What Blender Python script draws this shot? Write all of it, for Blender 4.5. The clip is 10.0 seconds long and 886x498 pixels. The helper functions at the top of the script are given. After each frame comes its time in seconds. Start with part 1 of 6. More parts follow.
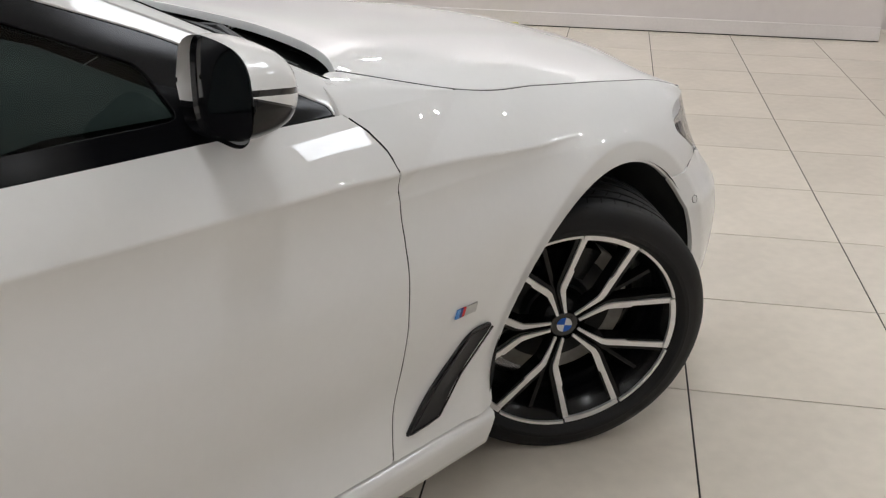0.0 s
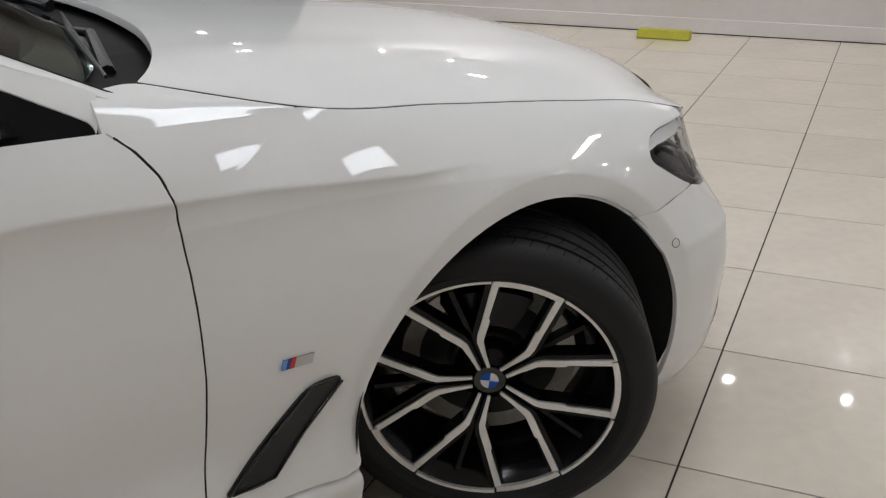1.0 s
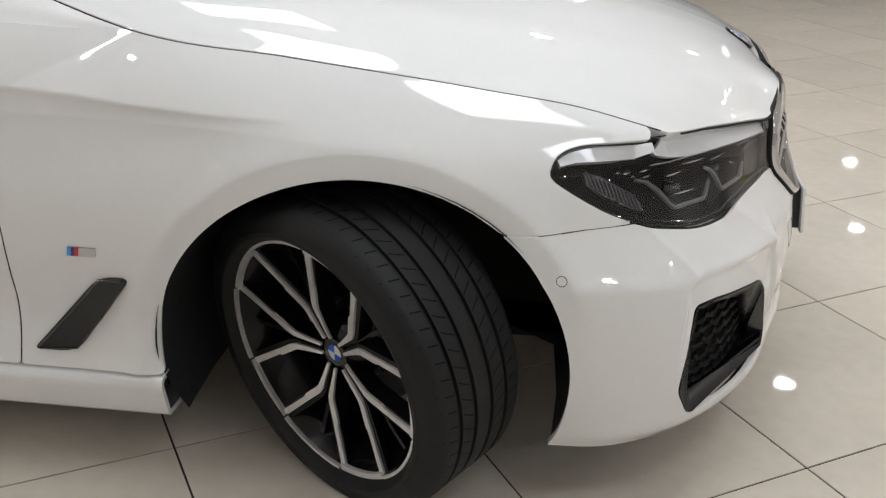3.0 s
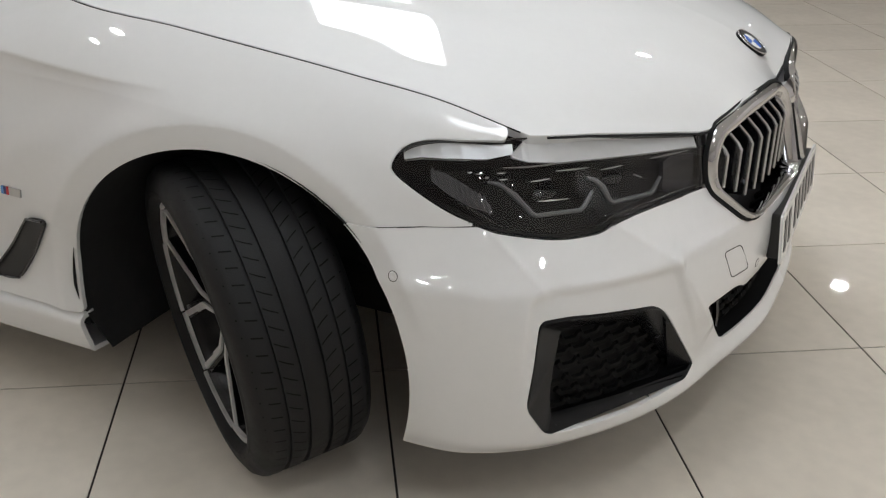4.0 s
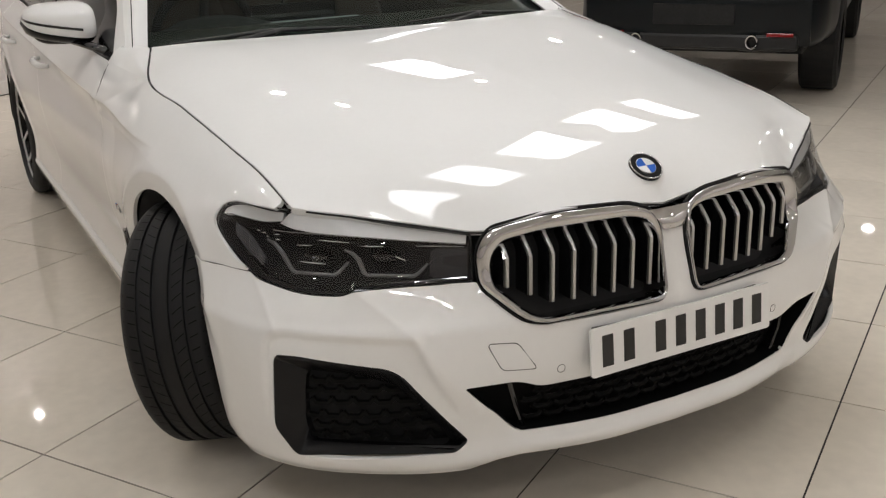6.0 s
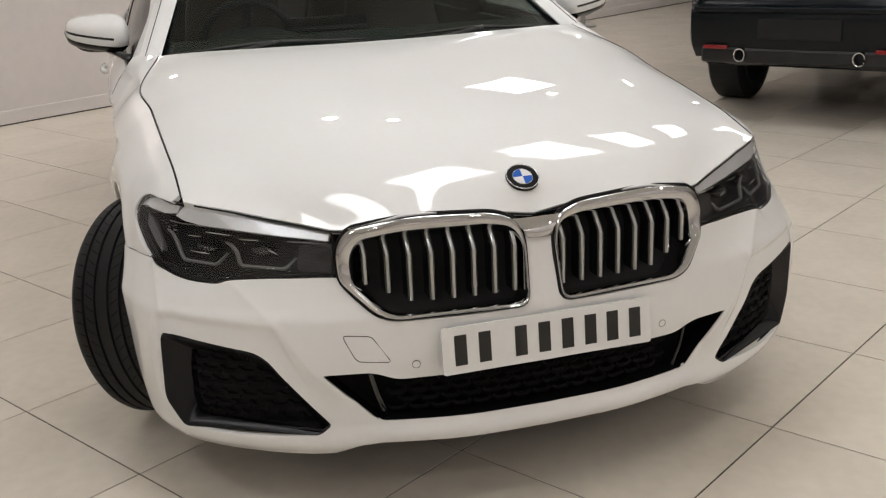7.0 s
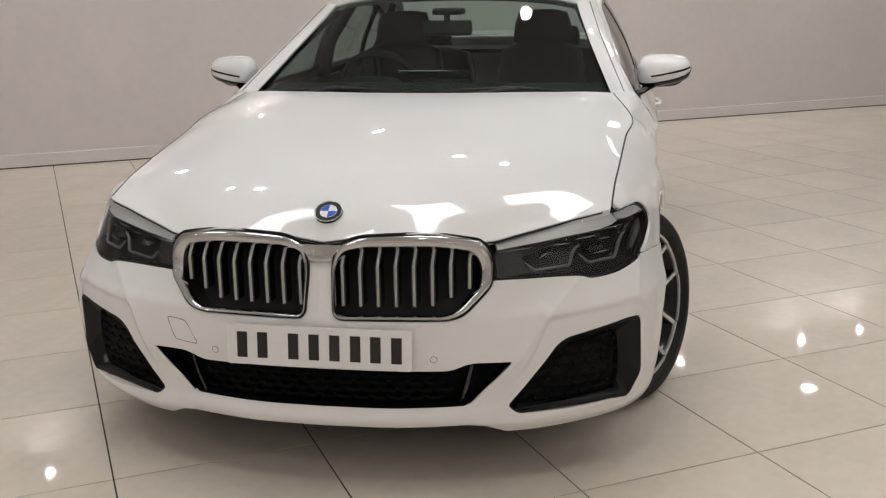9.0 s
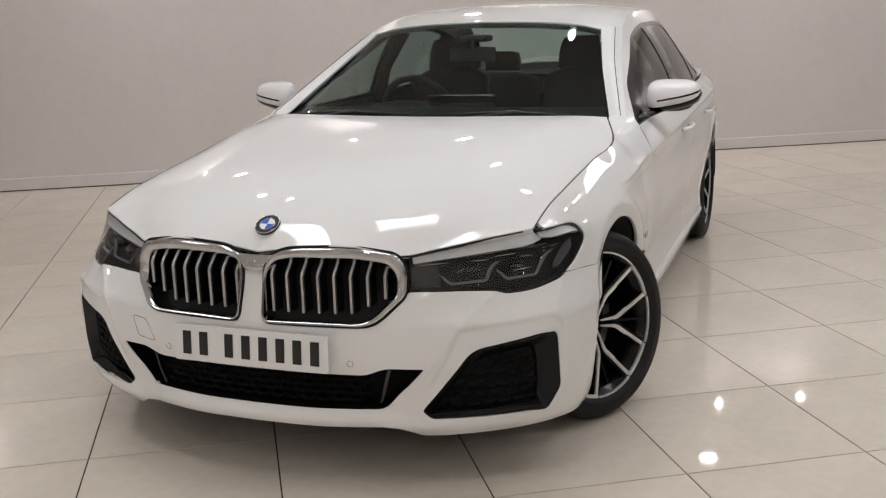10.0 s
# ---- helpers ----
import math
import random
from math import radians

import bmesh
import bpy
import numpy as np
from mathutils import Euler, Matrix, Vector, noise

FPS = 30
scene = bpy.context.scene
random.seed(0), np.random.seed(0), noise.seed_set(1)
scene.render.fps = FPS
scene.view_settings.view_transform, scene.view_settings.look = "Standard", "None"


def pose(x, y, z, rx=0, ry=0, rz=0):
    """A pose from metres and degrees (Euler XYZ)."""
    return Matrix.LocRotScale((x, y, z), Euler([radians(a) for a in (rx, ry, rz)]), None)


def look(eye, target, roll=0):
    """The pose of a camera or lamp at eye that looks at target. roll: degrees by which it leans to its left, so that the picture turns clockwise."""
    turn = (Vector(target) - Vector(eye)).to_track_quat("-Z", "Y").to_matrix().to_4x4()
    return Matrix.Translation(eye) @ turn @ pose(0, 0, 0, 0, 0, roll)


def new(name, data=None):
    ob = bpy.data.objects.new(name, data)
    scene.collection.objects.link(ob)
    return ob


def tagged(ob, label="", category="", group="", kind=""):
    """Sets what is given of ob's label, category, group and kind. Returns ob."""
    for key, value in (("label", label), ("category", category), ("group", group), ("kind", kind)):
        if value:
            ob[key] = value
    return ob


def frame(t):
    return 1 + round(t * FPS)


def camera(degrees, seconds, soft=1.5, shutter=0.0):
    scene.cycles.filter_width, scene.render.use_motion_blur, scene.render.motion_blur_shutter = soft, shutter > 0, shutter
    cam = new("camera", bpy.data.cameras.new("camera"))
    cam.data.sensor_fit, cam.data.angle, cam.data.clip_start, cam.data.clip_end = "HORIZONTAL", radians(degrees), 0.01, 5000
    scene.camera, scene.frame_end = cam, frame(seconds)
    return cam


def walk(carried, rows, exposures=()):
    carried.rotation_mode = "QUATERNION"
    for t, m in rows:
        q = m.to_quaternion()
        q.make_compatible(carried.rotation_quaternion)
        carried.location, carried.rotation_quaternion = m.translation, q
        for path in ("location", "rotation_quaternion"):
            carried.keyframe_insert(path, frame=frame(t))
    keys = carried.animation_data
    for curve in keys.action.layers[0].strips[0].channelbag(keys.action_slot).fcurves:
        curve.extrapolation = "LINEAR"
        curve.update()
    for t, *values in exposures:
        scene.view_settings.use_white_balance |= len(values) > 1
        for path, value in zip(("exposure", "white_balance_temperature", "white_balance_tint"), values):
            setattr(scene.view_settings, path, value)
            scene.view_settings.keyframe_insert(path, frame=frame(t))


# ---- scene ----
cam = camera(47.2, 10.0, soft=1.25)
PATH = [
    (0, (-2.025, 1.761, 1.338), (-0.803, 0.365, 0.591), 1.2),
    (0.5, (-2.123, 1.42, 1.298), (-0.737, 0.165, 0.587), -0.2),
    (1, (-2.27, 1.073, 1.3), (-0.734, 0.027, 0.561), -0.6),
    (1.5, (-2.448, 0.741, 1.291), (-0.814, 0.059, 0.362), 2.1),
    (2, (-2.508, 0.371, 1.277), (-0.758, 0.004, 0.381), 1.2),
    (2.5, (-2.578, 0.002, 1.286), (-0.755, -0.047, 0.466), 0.5),
    (3, (-2.53, -0.401, 1.282), (-0.71, -0.181, 0.484), 1.0),
    (4.5, (-2.121, -1.513, 1.314), (-0.651, -0.429, 0.5), -0.2),
    (5, (-1.935, -1.91, 1.331), (-0.696, -0.514, 0.611), -1.4),
    (5.5, (-1.73, -2.277, 1.355), (-0.696, -0.695, 0.699), -2.4),
    (6, (-1.466, -2.554, 1.372), (-0.571, -0.889, 0.719), -1.8),
    (7.5, (-0.463, -3.154, 1.367), (-0.156, -1.27, 0.769), -3.1),
    (8, (-0.052, -3.296, 1.399), (0.034, -1.387, 0.809), -2.8),
    (8.5, (0.361, -3.386, 1.374), (0.264, -1.465, 0.829), -1.6),
    (9, (0.799, -3.461, 1.381), (0.455, -1.554, 0.882), -0.9),
    (9.5, (1.177, -3.433, 1.381), (0.674, -1.556, 0.908), -0.5),
    (10, (1.563, -3.447, 1.386), (0.874, -1.624, 0.938), -1.7),
]
walk(cam, [(t, look(eye, target, roll)) for t, eye, target, roll in PATH], [(0.0, 0.17, 5950, 10), (0.5, 0.10, 5900, 10), (1.0, -0.08, 5900, 10), (1.5, 0.22, 5900, 10), (2.0, 0.54, 5850, 10), (2.5, 0.47, 5900, 9), (3.0, 0.27, 5900, 9), (4.5, 0.07, 5950, 9), (5.0, 0.22, 6000, 9), (5.5, 0.07, 6050, 9), (6.0, 0.05, 6250, 11), (7.5, 0.06, 6300, 11), (8.0, 0.03, 6300, 12), (9.5, -0.08, 6200, 13), (10.0, -0.06, 6150, 13)])

# ---- world and light ----
world = bpy.data.worlds.new("world")
scene.world = world
world.use_nodes = True
world.node_tree.nodes["Background"].inputs[0].default_value = (0.8, 0.85, 0.9, 1)
world.node_tree.nodes["Background"].inputs[1].default_value = 0.02


# ---- materials ----
def material(name, color, rough=0.5, metal=0.0, coat=0.0, spec=0.5, emit=None, strength=0.0,
             vary=0.0, scale=6.0, fine=60.0, bump=0.0, bump_scale=80.0, rough_vary=0.0):
    m = bpy.data.materials.new(name)
    m.use_nodes = True
    nt = m.node_tree
    b = nt.nodes["Principled BSDF"]
    b.inputs["Base Color"].default_value = (*color, 1)
    b.inputs["Roughness"].default_value = rough
    b.inputs["Metallic"].default_value = metal
    b.inputs["Coat Weight"].default_value = coat
    b.inputs["Coat Roughness"].default_value = 0.02
    b.inputs["Specular IOR Level"].default_value = spec
    if emit:
        b.inputs["Emission Color"].default_value = (*emit, 1)
        b.inputs["Emission Strength"].default_value = strength
    if vary or bump or rough_vary:
        co = nt.nodes.new("ShaderNodeTexCoord")
        n1 = nt.nodes.new("ShaderNodeTexNoise")
        n1.inputs["Scale"].default_value = scale
        n1.inputs["Detail"].default_value = 5
        n2 = nt.nodes.new("ShaderNodeTexNoise")
        n2.inputs["Scale"].default_value = fine
        n2.inputs["Detail"].default_value = 3
        nt.links.new(co.outputs["Object"], n1.inputs["Vector"])
        nt.links.new(co.outputs["Object"], n2.inputs["Vector"])
        mix = nt.nodes.new("ShaderNodeMath")
        mix.operation = "MULTIPLY_ADD"
        mix.inputs[1].default_value = 0.4
        nt.links.new(n2.outputs["Fac"], mix.inputs[0])
        sc = nt.nodes.new("ShaderNodeMath")
        sc.operation = "MULTIPLY"
        sc.inputs[1].default_value = 0.6
        nt.links.new(n1.outputs["Fac"], sc.inputs[0])
        nt.links.new(sc.outputs[0], mix.inputs[2])
        if vary:
            ramp = nt.nodes.new("ShaderNodeValToRGB")
            ramp.color_ramp.elements[0].position, ramp.color_ramp.elements[1].position = 0.35, 0.65
            ramp.color_ramp.elements[0].color = (*[c * (1 - vary) for c in color], 1)
            ramp.color_ramp.elements[1].color = (*[min(1, c * (1 + vary)) for c in color], 1)
            nt.links.new(mix.outputs[0], ramp.inputs[0])
            nt.links.new(ramp.outputs[0], b.inputs["Base Color"])
        if rough_vary:
            mr = nt.nodes.new("ShaderNodeMapRange")
            mr.inputs["From Min"].default_value, mr.inputs["From Max"].default_value = 0.3, 0.7
            mr.inputs["To Min"].default_value = max(0.0, rough - rough_vary)
            mr.inputs["To Max"].default_value = rough + rough_vary
            nt.links.new(mix.outputs[0], mr.inputs["Value"])
            nt.links.new(mr.outputs[0], b.inputs["Roughness"])
        if bump:
            n3 = nt.nodes.new("ShaderNodeTexNoise")
            n3.inputs["Scale"].default_value = bump_scale
            n3.inputs["Detail"].default_value = 4
            nt.links.new(co.outputs["Object"], n3.inputs["Vector"])
            bp = nt.nodes.new("ShaderNodeBump")
            bp.inputs["Strength"].default_value = bump
            bp.inputs["Distance"].default_value = 0.002
            nt.links.new(n3.outputs["Fac"], bp.inputs["Height"])
            nt.links.new(bp.outputs[0], b.inputs["Normal"])
    return m


def glass(name, tint, rough=0.0, base=0.06):
    m = bpy.data.materials.new(name)
    m.use_nodes = True
    nt = m.node_tree
    nt.nodes.remove(nt.nodes["Principled BSDF"])
    tr = nt.nodes.new("ShaderNodeBsdfTransparent")
    tr.inputs["Color"].default_value = (*tint, 1)
    gl = nt.nodes.new("ShaderNodeBsdfGlossy")
    gl.inputs["Roughness"].default_value = rough
    lw = nt.nodes.new("ShaderNodeLayerWeight")
    lw.inputs["Blend"].default_value = 0.5
    po = nt.nodes.new("ShaderNodeMath")
    po.operation = "POWER"
    po.inputs[1].default_value = 5.0
    nt.links.new(lw.outputs["Facing"], po.inputs[0])
    fr = nt.nodes.new("ShaderNodeMath")
    fr.operation = "MULTIPLY_ADD"
    fr.inputs[1].default_value, fr.inputs[2].default_value = 0.92, base
    nt.links.new(po.outputs[0], fr.inputs[0])
    mx = nt.nodes.new("ShaderNodeMixShader")
    nt.links.new(fr.outputs[0], mx.inputs[0])
    nt.links.new(tr.outputs[0], mx.inputs[1])
    nt.links.new(gl.outputs[0], mx.inputs[2])
    nt.links.new(mx.outputs[0], nt.nodes["Material Output"].inputs["Surface"])
    return m


PAINT = material("white_car_paint", (0.83, 0.83, 0.82), 0.6, coat=1.0, spec=0.1, vary=0.012, scale=2.0)
PAINT.node_tree.nodes["Principled BSDF"].inputs["Coat Roughness"].default_value = 0.004
PAINT.node_tree.nodes["Principled BSDF"].inputs["Coat IOR"].default_value = 1.6
BLACK = material("black_plastic", (0.009, 0.009, 0.010), 0.42, vary=0.25, scale=9, bump=0.15, bump_scale=500)
VISOR = material("lamp_panel_grey", (0.022, 0.022, 0.025), 0.35, spec=0.3, vary=0.1, scale=30)
HOUSING = material("lamp_housing_black", (0.011, 0.011, 0.012), 0.55, spec=0.12, vary=0.2, scale=30)
MESHBLACK = material("intake_mesh_black", (0.0035, 0.0035, 0.0035), 0.6, spec=0.10, vary=0.2, scale=20)
INTAKEBLACK = material("intake_frame_black", (0.009, 0.009, 0.010), 0.24, spec=0.22, rough_vary=0.04)
SILVER = material("lamp_silver", (0.78, 0.78, 0.77), 0.24, metal=0.7, vary=0.03)
ENAMEL = material("emblem_black", (0.006, 0.006, 0.007), 0.35, spec=0.2)
GLOSS = material("gloss_black", (0.006, 0.006, 0.007), 0.08, coat=0.6, rough_vary=0.03)
TRIMBLACK = material("window_trim_black", (0.006, 0.006, 0.007), 0.16, spec=0.18, rough_vary=0.03)
BLADE = material("lamp_blade_silver", (0.74, 0.74, 0.74), 0.28, metal=0.35, vary=0.04)
VOID = material("dark_underbody", (0.01, 0.01, 0.01), 0.9, vary=0.3, scale=7)
LINER = material("arch_liner_felt", (0.012, 0.012, 0.012), 0.85, vary=0.3, scale=20, bump=0.5, bump_scale=300)
RUBBER = material("tyre_rubber", (0.008, 0.008, 0.0085), 0.60, spec=0.35, vary=0.25, scale=12, bump=0.2, bump_scale=400, rough_vary=0.1)
ALLOY = material("machined_alloy", (0.86, 0.85, 0.84), 0.30, metal=0.55, vary=0.05, scale=30, bump=0.04, bump_scale=900)
DARKALLOY = material("black_alloy", (0.005, 0.005, 0.0055), 0.22, coat=0.12, spec=0.22, rough_vary=0.05)
CHROME = material("chrome", (0.56, 0.56, 0.57), 0.03, metal=1.0, rough_vary=0.02)
SATIN = material("satin_metal", (0.50, 0.50, 0.50), 0.3, metal=0.9, vary=0.04)
STEEL = material("brake_steel", (0.36, 0.35, 0.33), 0.40, metal=0.9, vary=0.15, scale=25, rough_vary=0.1)
SCREEN = glass("windscreen_glass", (0.60, 0.70, 0.67), base=0.022)
SIDEGLASS = glass("side_glass", (0.33, 0.40, 0.38), base=0.022)
LENS = glass("lamp_lens", (0.90, 0.91, 0.92), base=0.05)
PRIVACY = material("dark_window_band", (0.004, 0.004, 0.004), 0.06, coat=0.3)
CABIN = material("cabin_dark", (0.008, 0.008, 0.009), 0.7, vary=0.2, scale=15, bump=0.1, bump_scale=120)
RIBGREY = material("lamp_rib_grey", (0.10, 0.10, 0.105), 0.3, metal=0.3, vary=0.05)
GUIDE = material("light_guide_plastic", (0.13, 0.13, 0.13), 0.35, coat=0.3, vary=0.05)
LBLUE = material("badge_light_blue", (0.10, 0.30, 0.72), 0.25, coat=0.4)
WHEEL_TURN, WHEEL_TURN_L = 37.3, -7.0
LEATHER = material("brown_leather", (0.045, 0.024, 0.015), 0.5, vary=0.15, scale=12, bump=0.1, bump_scale=90)
BLUE = material("emblem_blue", (0.02, 0.12, 0.55), 0.4, spec=0.25)
WHITE = material("emblem_white", (0.80, 0.80, 0.80), 0.4, spec=0.25)
RED = material("badge_red", (0.55, 0.02, 0.03), 0.25, coat=0.4)
NAVY = material("badge_navy", (0.02, 0.03, 0.18), 0.25, coat=0.4)
PLATE = material("plate_white", (0.83, 0.83, 0.82), 0.25, coat=0.3, vary=0.02)
INK = material("plate_ink", (0.012, 0.012, 0.012), 0.4)
WALLPAINT = material("wall_paint", (0.80, 0.755, 0.745), 0.42, vary=0.03, scale=1.2, fine=14, bump=0.12, bump_scale=90, rough_vary=0.08)
SKIRT = material("skirting_paint", (0.84, 0.80, 0.79), 0.35, vary=0.04, scale=4)
CEILPAINT = material("ceiling_paint", (0.78, 0.78, 0.76), 0.8, vary=0.03, scale=3)


# ---- mesh helpers ----
def part(name, bm, mat, parent=None, label="", smooth=False):
    me = bpy.data.meshes.new(name)
    bm.to_mesh(me)
    bm.free()
    me.materials.append(mat)
    if smooth:
        me.polygons.foreach_set("use_smooth", [True] * len(me.polygons))
    ob = new(name, me)
    ob.parent = parent
    return tagged(ob, label)


def empty(name, label, category, m=None, group="", kind=""):
    ob = new(name)
    ob.empty_display_size = 0.1
    if m is not None:
        ob.matrix_basis = m
    return tagged(ob, label, category, group, kind)


def box(bm, x0, x1, y0, y1, z0, z1, bevel=0.0, seg=2, m=None):
    got = bmesh.ops.create_cube(bm, size=1)
    vs = got["verts"]
    for v in vs:
        v.co = Vector(((x0 + x1) / 2 + v.co.x * (x1 - x0), (y0 + y1) / 2 + v.co.y * (y1 - y0), (z0 + z1) / 2 + v.co.z * (z1 - z0)))
    if bevel:
        es = list({e for v in vs for e in v.link_edges})
        out = bmesh.ops.bevel(bm, geom=es, offset=bevel, segments=seg, affect="EDGES", profile=0.5)
        vs = list({v for f in out["faces"] for v in f.verts} | {v for v in vs if v.is_valid})
    if m is not None:
        bmesh.ops.transform(bm, matrix=m, verts=vs)
    return vs


def boxed(*args, **kw):
    bm = bmesh.new()
    box(bm, *args, **kw)
    return bm


def lathe(profile, n=64, axis="x", start=0.0, sweep=2 * math.pi):
    """A turned body: profile of (along, radius) round the axis."""
    bm = bmesh.new()
    closed = abs(sweep - 2 * math.pi) < 1e-6
    rings = []
    for i in range(n if closed else n + 1):
        a = start + sweep * i / n
        ring = []
        for h, r in profile:
            c, s = r * math.cos(a), r * math.sin(a)
            co = {"x": (h, c, s), "y": (c, h, s), "z": (c, s, h)}[axis]
            ring.append(bm.verts.new(co))
        rings.append(ring)
    for i in range(n):
        a, b = rings[i], rings[(i + 1) % len(rings)]
        for j in range(len(profile) - 1):
            bm.faces.new((a[j], b[j], b[j + 1], a[j + 1]))
    bmesh.ops.remove_doubles(bm, verts=bm.verts, dist=1e-5)
    bmesh.ops.recalc_face_normals(bm, faces=bm.faces)
    return bm


def tube(points, radius, n=10, closed=False, flat=1.0):
    """A pipe along points."""
    bm = bmesh.new()
    pts = [Vector(p) for p in points]
    k = len(pts)
    rings = []
    for i, p in enumerate(pts):
        a = pts[(i - 1) % k] if closed or i else pts[i]
        b = pts[(i + 1) % k] if closed or i < k - 1 else pts[i]
        t = (b - a).normalized()
        u = t.cross(Vector((0, 0, 1)))
        u = u.normalized() if u.length > 1e-3 else Vector((1, 0, 0))
        w = u.cross(t)
        r = radius[i] if isinstance(radius, (list, tuple)) else radius
        rings.append([bm.verts.new(p + u * (r * math.cos(2 * math.pi * j / n)) + w * (r * flat * math.sin(2 * math.pi * j / n))) for j in range(n)])
    for i in range(k if closed else k - 1):
        a, b = rings[i], rings[(i + 1) % k]
        for j in range(n):
            bm.faces.new((a[j], a[(j + 1) % n], b[(j + 1) % n], b[j]))
    if not closed:
        bm.faces.new(rings[0])
        bm.faces.new(list(reversed(rings[-1])))
    bmesh.ops.recalc_face_normals(bm, faces=bm.faces)
    return bm


def hermite(s, P, t):
    """A smooth curve through the rows of P, at s, read at t."""
    s, P, t = np.asarray(s, float), np.asarray(P, float), np.asarray(t, float)
    h = np.diff(s)
    d = np.diff(P, axis=0) / h.reshape(-1, *[1] * (P.ndim - 1))
    m = np.empty_like(P)
    m[0], m[-1] = d[0], d[-1]
    if len(s) > 2:
        w = (h[1:] / (h[1:] + h[:-1])).reshape(-1, *[1] * (P.ndim - 1))
        m[1:-1] = w * d[:-1] + (1 - w) * d[1:]
    i = np.clip(np.searchsorted(s, t, side="right") - 1, 0, len(s) - 2)
    sh = (-1,) + (1,) * (P.ndim - 1)
    hh = h[i].reshape(sh)
    u = ((t - s[i]) / h[i]).reshape(sh)
    return ((2 * u ** 3 - 3 * u ** 2 + 1) * P[i] + (u ** 3 - 2 * u ** 2 + u) * hh * m[i]
            + (-2 * u ** 3 + 3 * u ** 2) * P[i + 1] + (u ** 3 - u ** 2) * hh * m[i + 1])


def chords(P):
    """Mean running length along axis 0 of a net of points, from 0 to 1."""
    d = np.linalg.norm(np.diff(P, axis=0), axis=-1)
    d = d.reshape(len(d), -1).mean(1)
    s = np.concatenate([[0], np.cumsum(d)])
    return s / s[-1]


def patch(rows, nv, nu):
    """A smooth sheet through a net of control points (rows x columns x 3)."""
    P = np.asarray(rows, float)
    A = hermite(chords(P), P, np.linspace(0, 1, nv))
    B = hermite(chords(A.transpose(1, 0, 2)), A.transpose(1, 0, 2), np.linspace(0, 1, nu))
    return B.transpose(1, 0, 2)


def normals(V, toward):
    n = np.cross(np.gradient(V, axis=0), np.gradient(V, axis=1))
    n /= np.maximum(np.linalg.norm(n, axis=-1, keepdims=True), 1e-9)
    mid = n[n.shape[0] // 2, n.shape[1] // 2]
    return n if np.dot(mid, toward) > 0 else -n


def curve2(points, n=120, closed=True):
    """A smooth outline through 2D points."""
    P = np.asarray(points, float)
    if closed:
        P = np.vstack([P, P[:1]])
    s = np.concatenate([[0], np.cumsum(np.linalg.norm(np.diff(P, axis=0), axis=1))])
    if not closed:
        return hermite(s, P, np.linspace(0, s[-1], n))
    P3 = np.vstack([P[:-1], P[:-1], P])
    s3 = np.concatenate([s[:-1], s[:-1] + s[-1], s + 2 * s[-1]])
    return hermite(s3, P3, np.linspace(s[-1], 2 * s[-1], n + 1)[:-1])


def rounded(points, r=0.02, n=5):
    """An outline with straight sides and rounded corners; points may carry a radius of their own as a third number."""
    pts = [np.asarray(p[:2], float) for p in points]
    out = []
    for i, p in enumerate(pts):
        rad = points[i][2] if len(points[i]) > 2 else r
        a, b = pts[i - 1] - p, pts[(i + 1) % len(pts)] - p
        la, lb = np.linalg.norm(a), np.linalg.norm(b)
        k = min(rad, 0.48 * la, 0.48 * lb)
        A, B = p + a / la * k, p + b / lb * k
        for t in np.linspace(0, 1, n):
            out.append((1 - t) ** 2 * A + 2 * t * (1 - t) * p + t * t * B)
    return np.array(out)


def inside(poly, X, Y):
    """Signed distance to an outline, positive within."""
    x, y = X.ravel(), Y.ravel()
    best = np.full(x.shape, 1e9)
    odd = np.zeros(x.shape, bool)
    for (ax, ay), (bx, by) in zip(poly, np.roll(poly, -1, axis=0)):
        dx, dy = bx - ax, by - ay
        t = np.clip(((x - ax) * dx + (y - ay) * dy) / max(dx * dx + dy * dy, 1e-12), 0, 1)
        best = np.minimum(best, np.hypot(x - ax - t * dx, y - ay - t * dy))
        cross = (ay > y) != (by > y)
        with np.errstate(divide="ignore", invalid="ignore"):
            odd ^= cross & (x < (bx - ax) * (y - ay) / (by - ay if by != ay else 1e-12) + ax)
    return np.where(odd, best, -best).reshape(X.shape)


def above(line, X, Y):
    """Height of (X, Y) over an open line given from left to right."""
    L = np.asarray(line, float)
    return Y - np.interp(X, L[:, 0], L[:, 1])


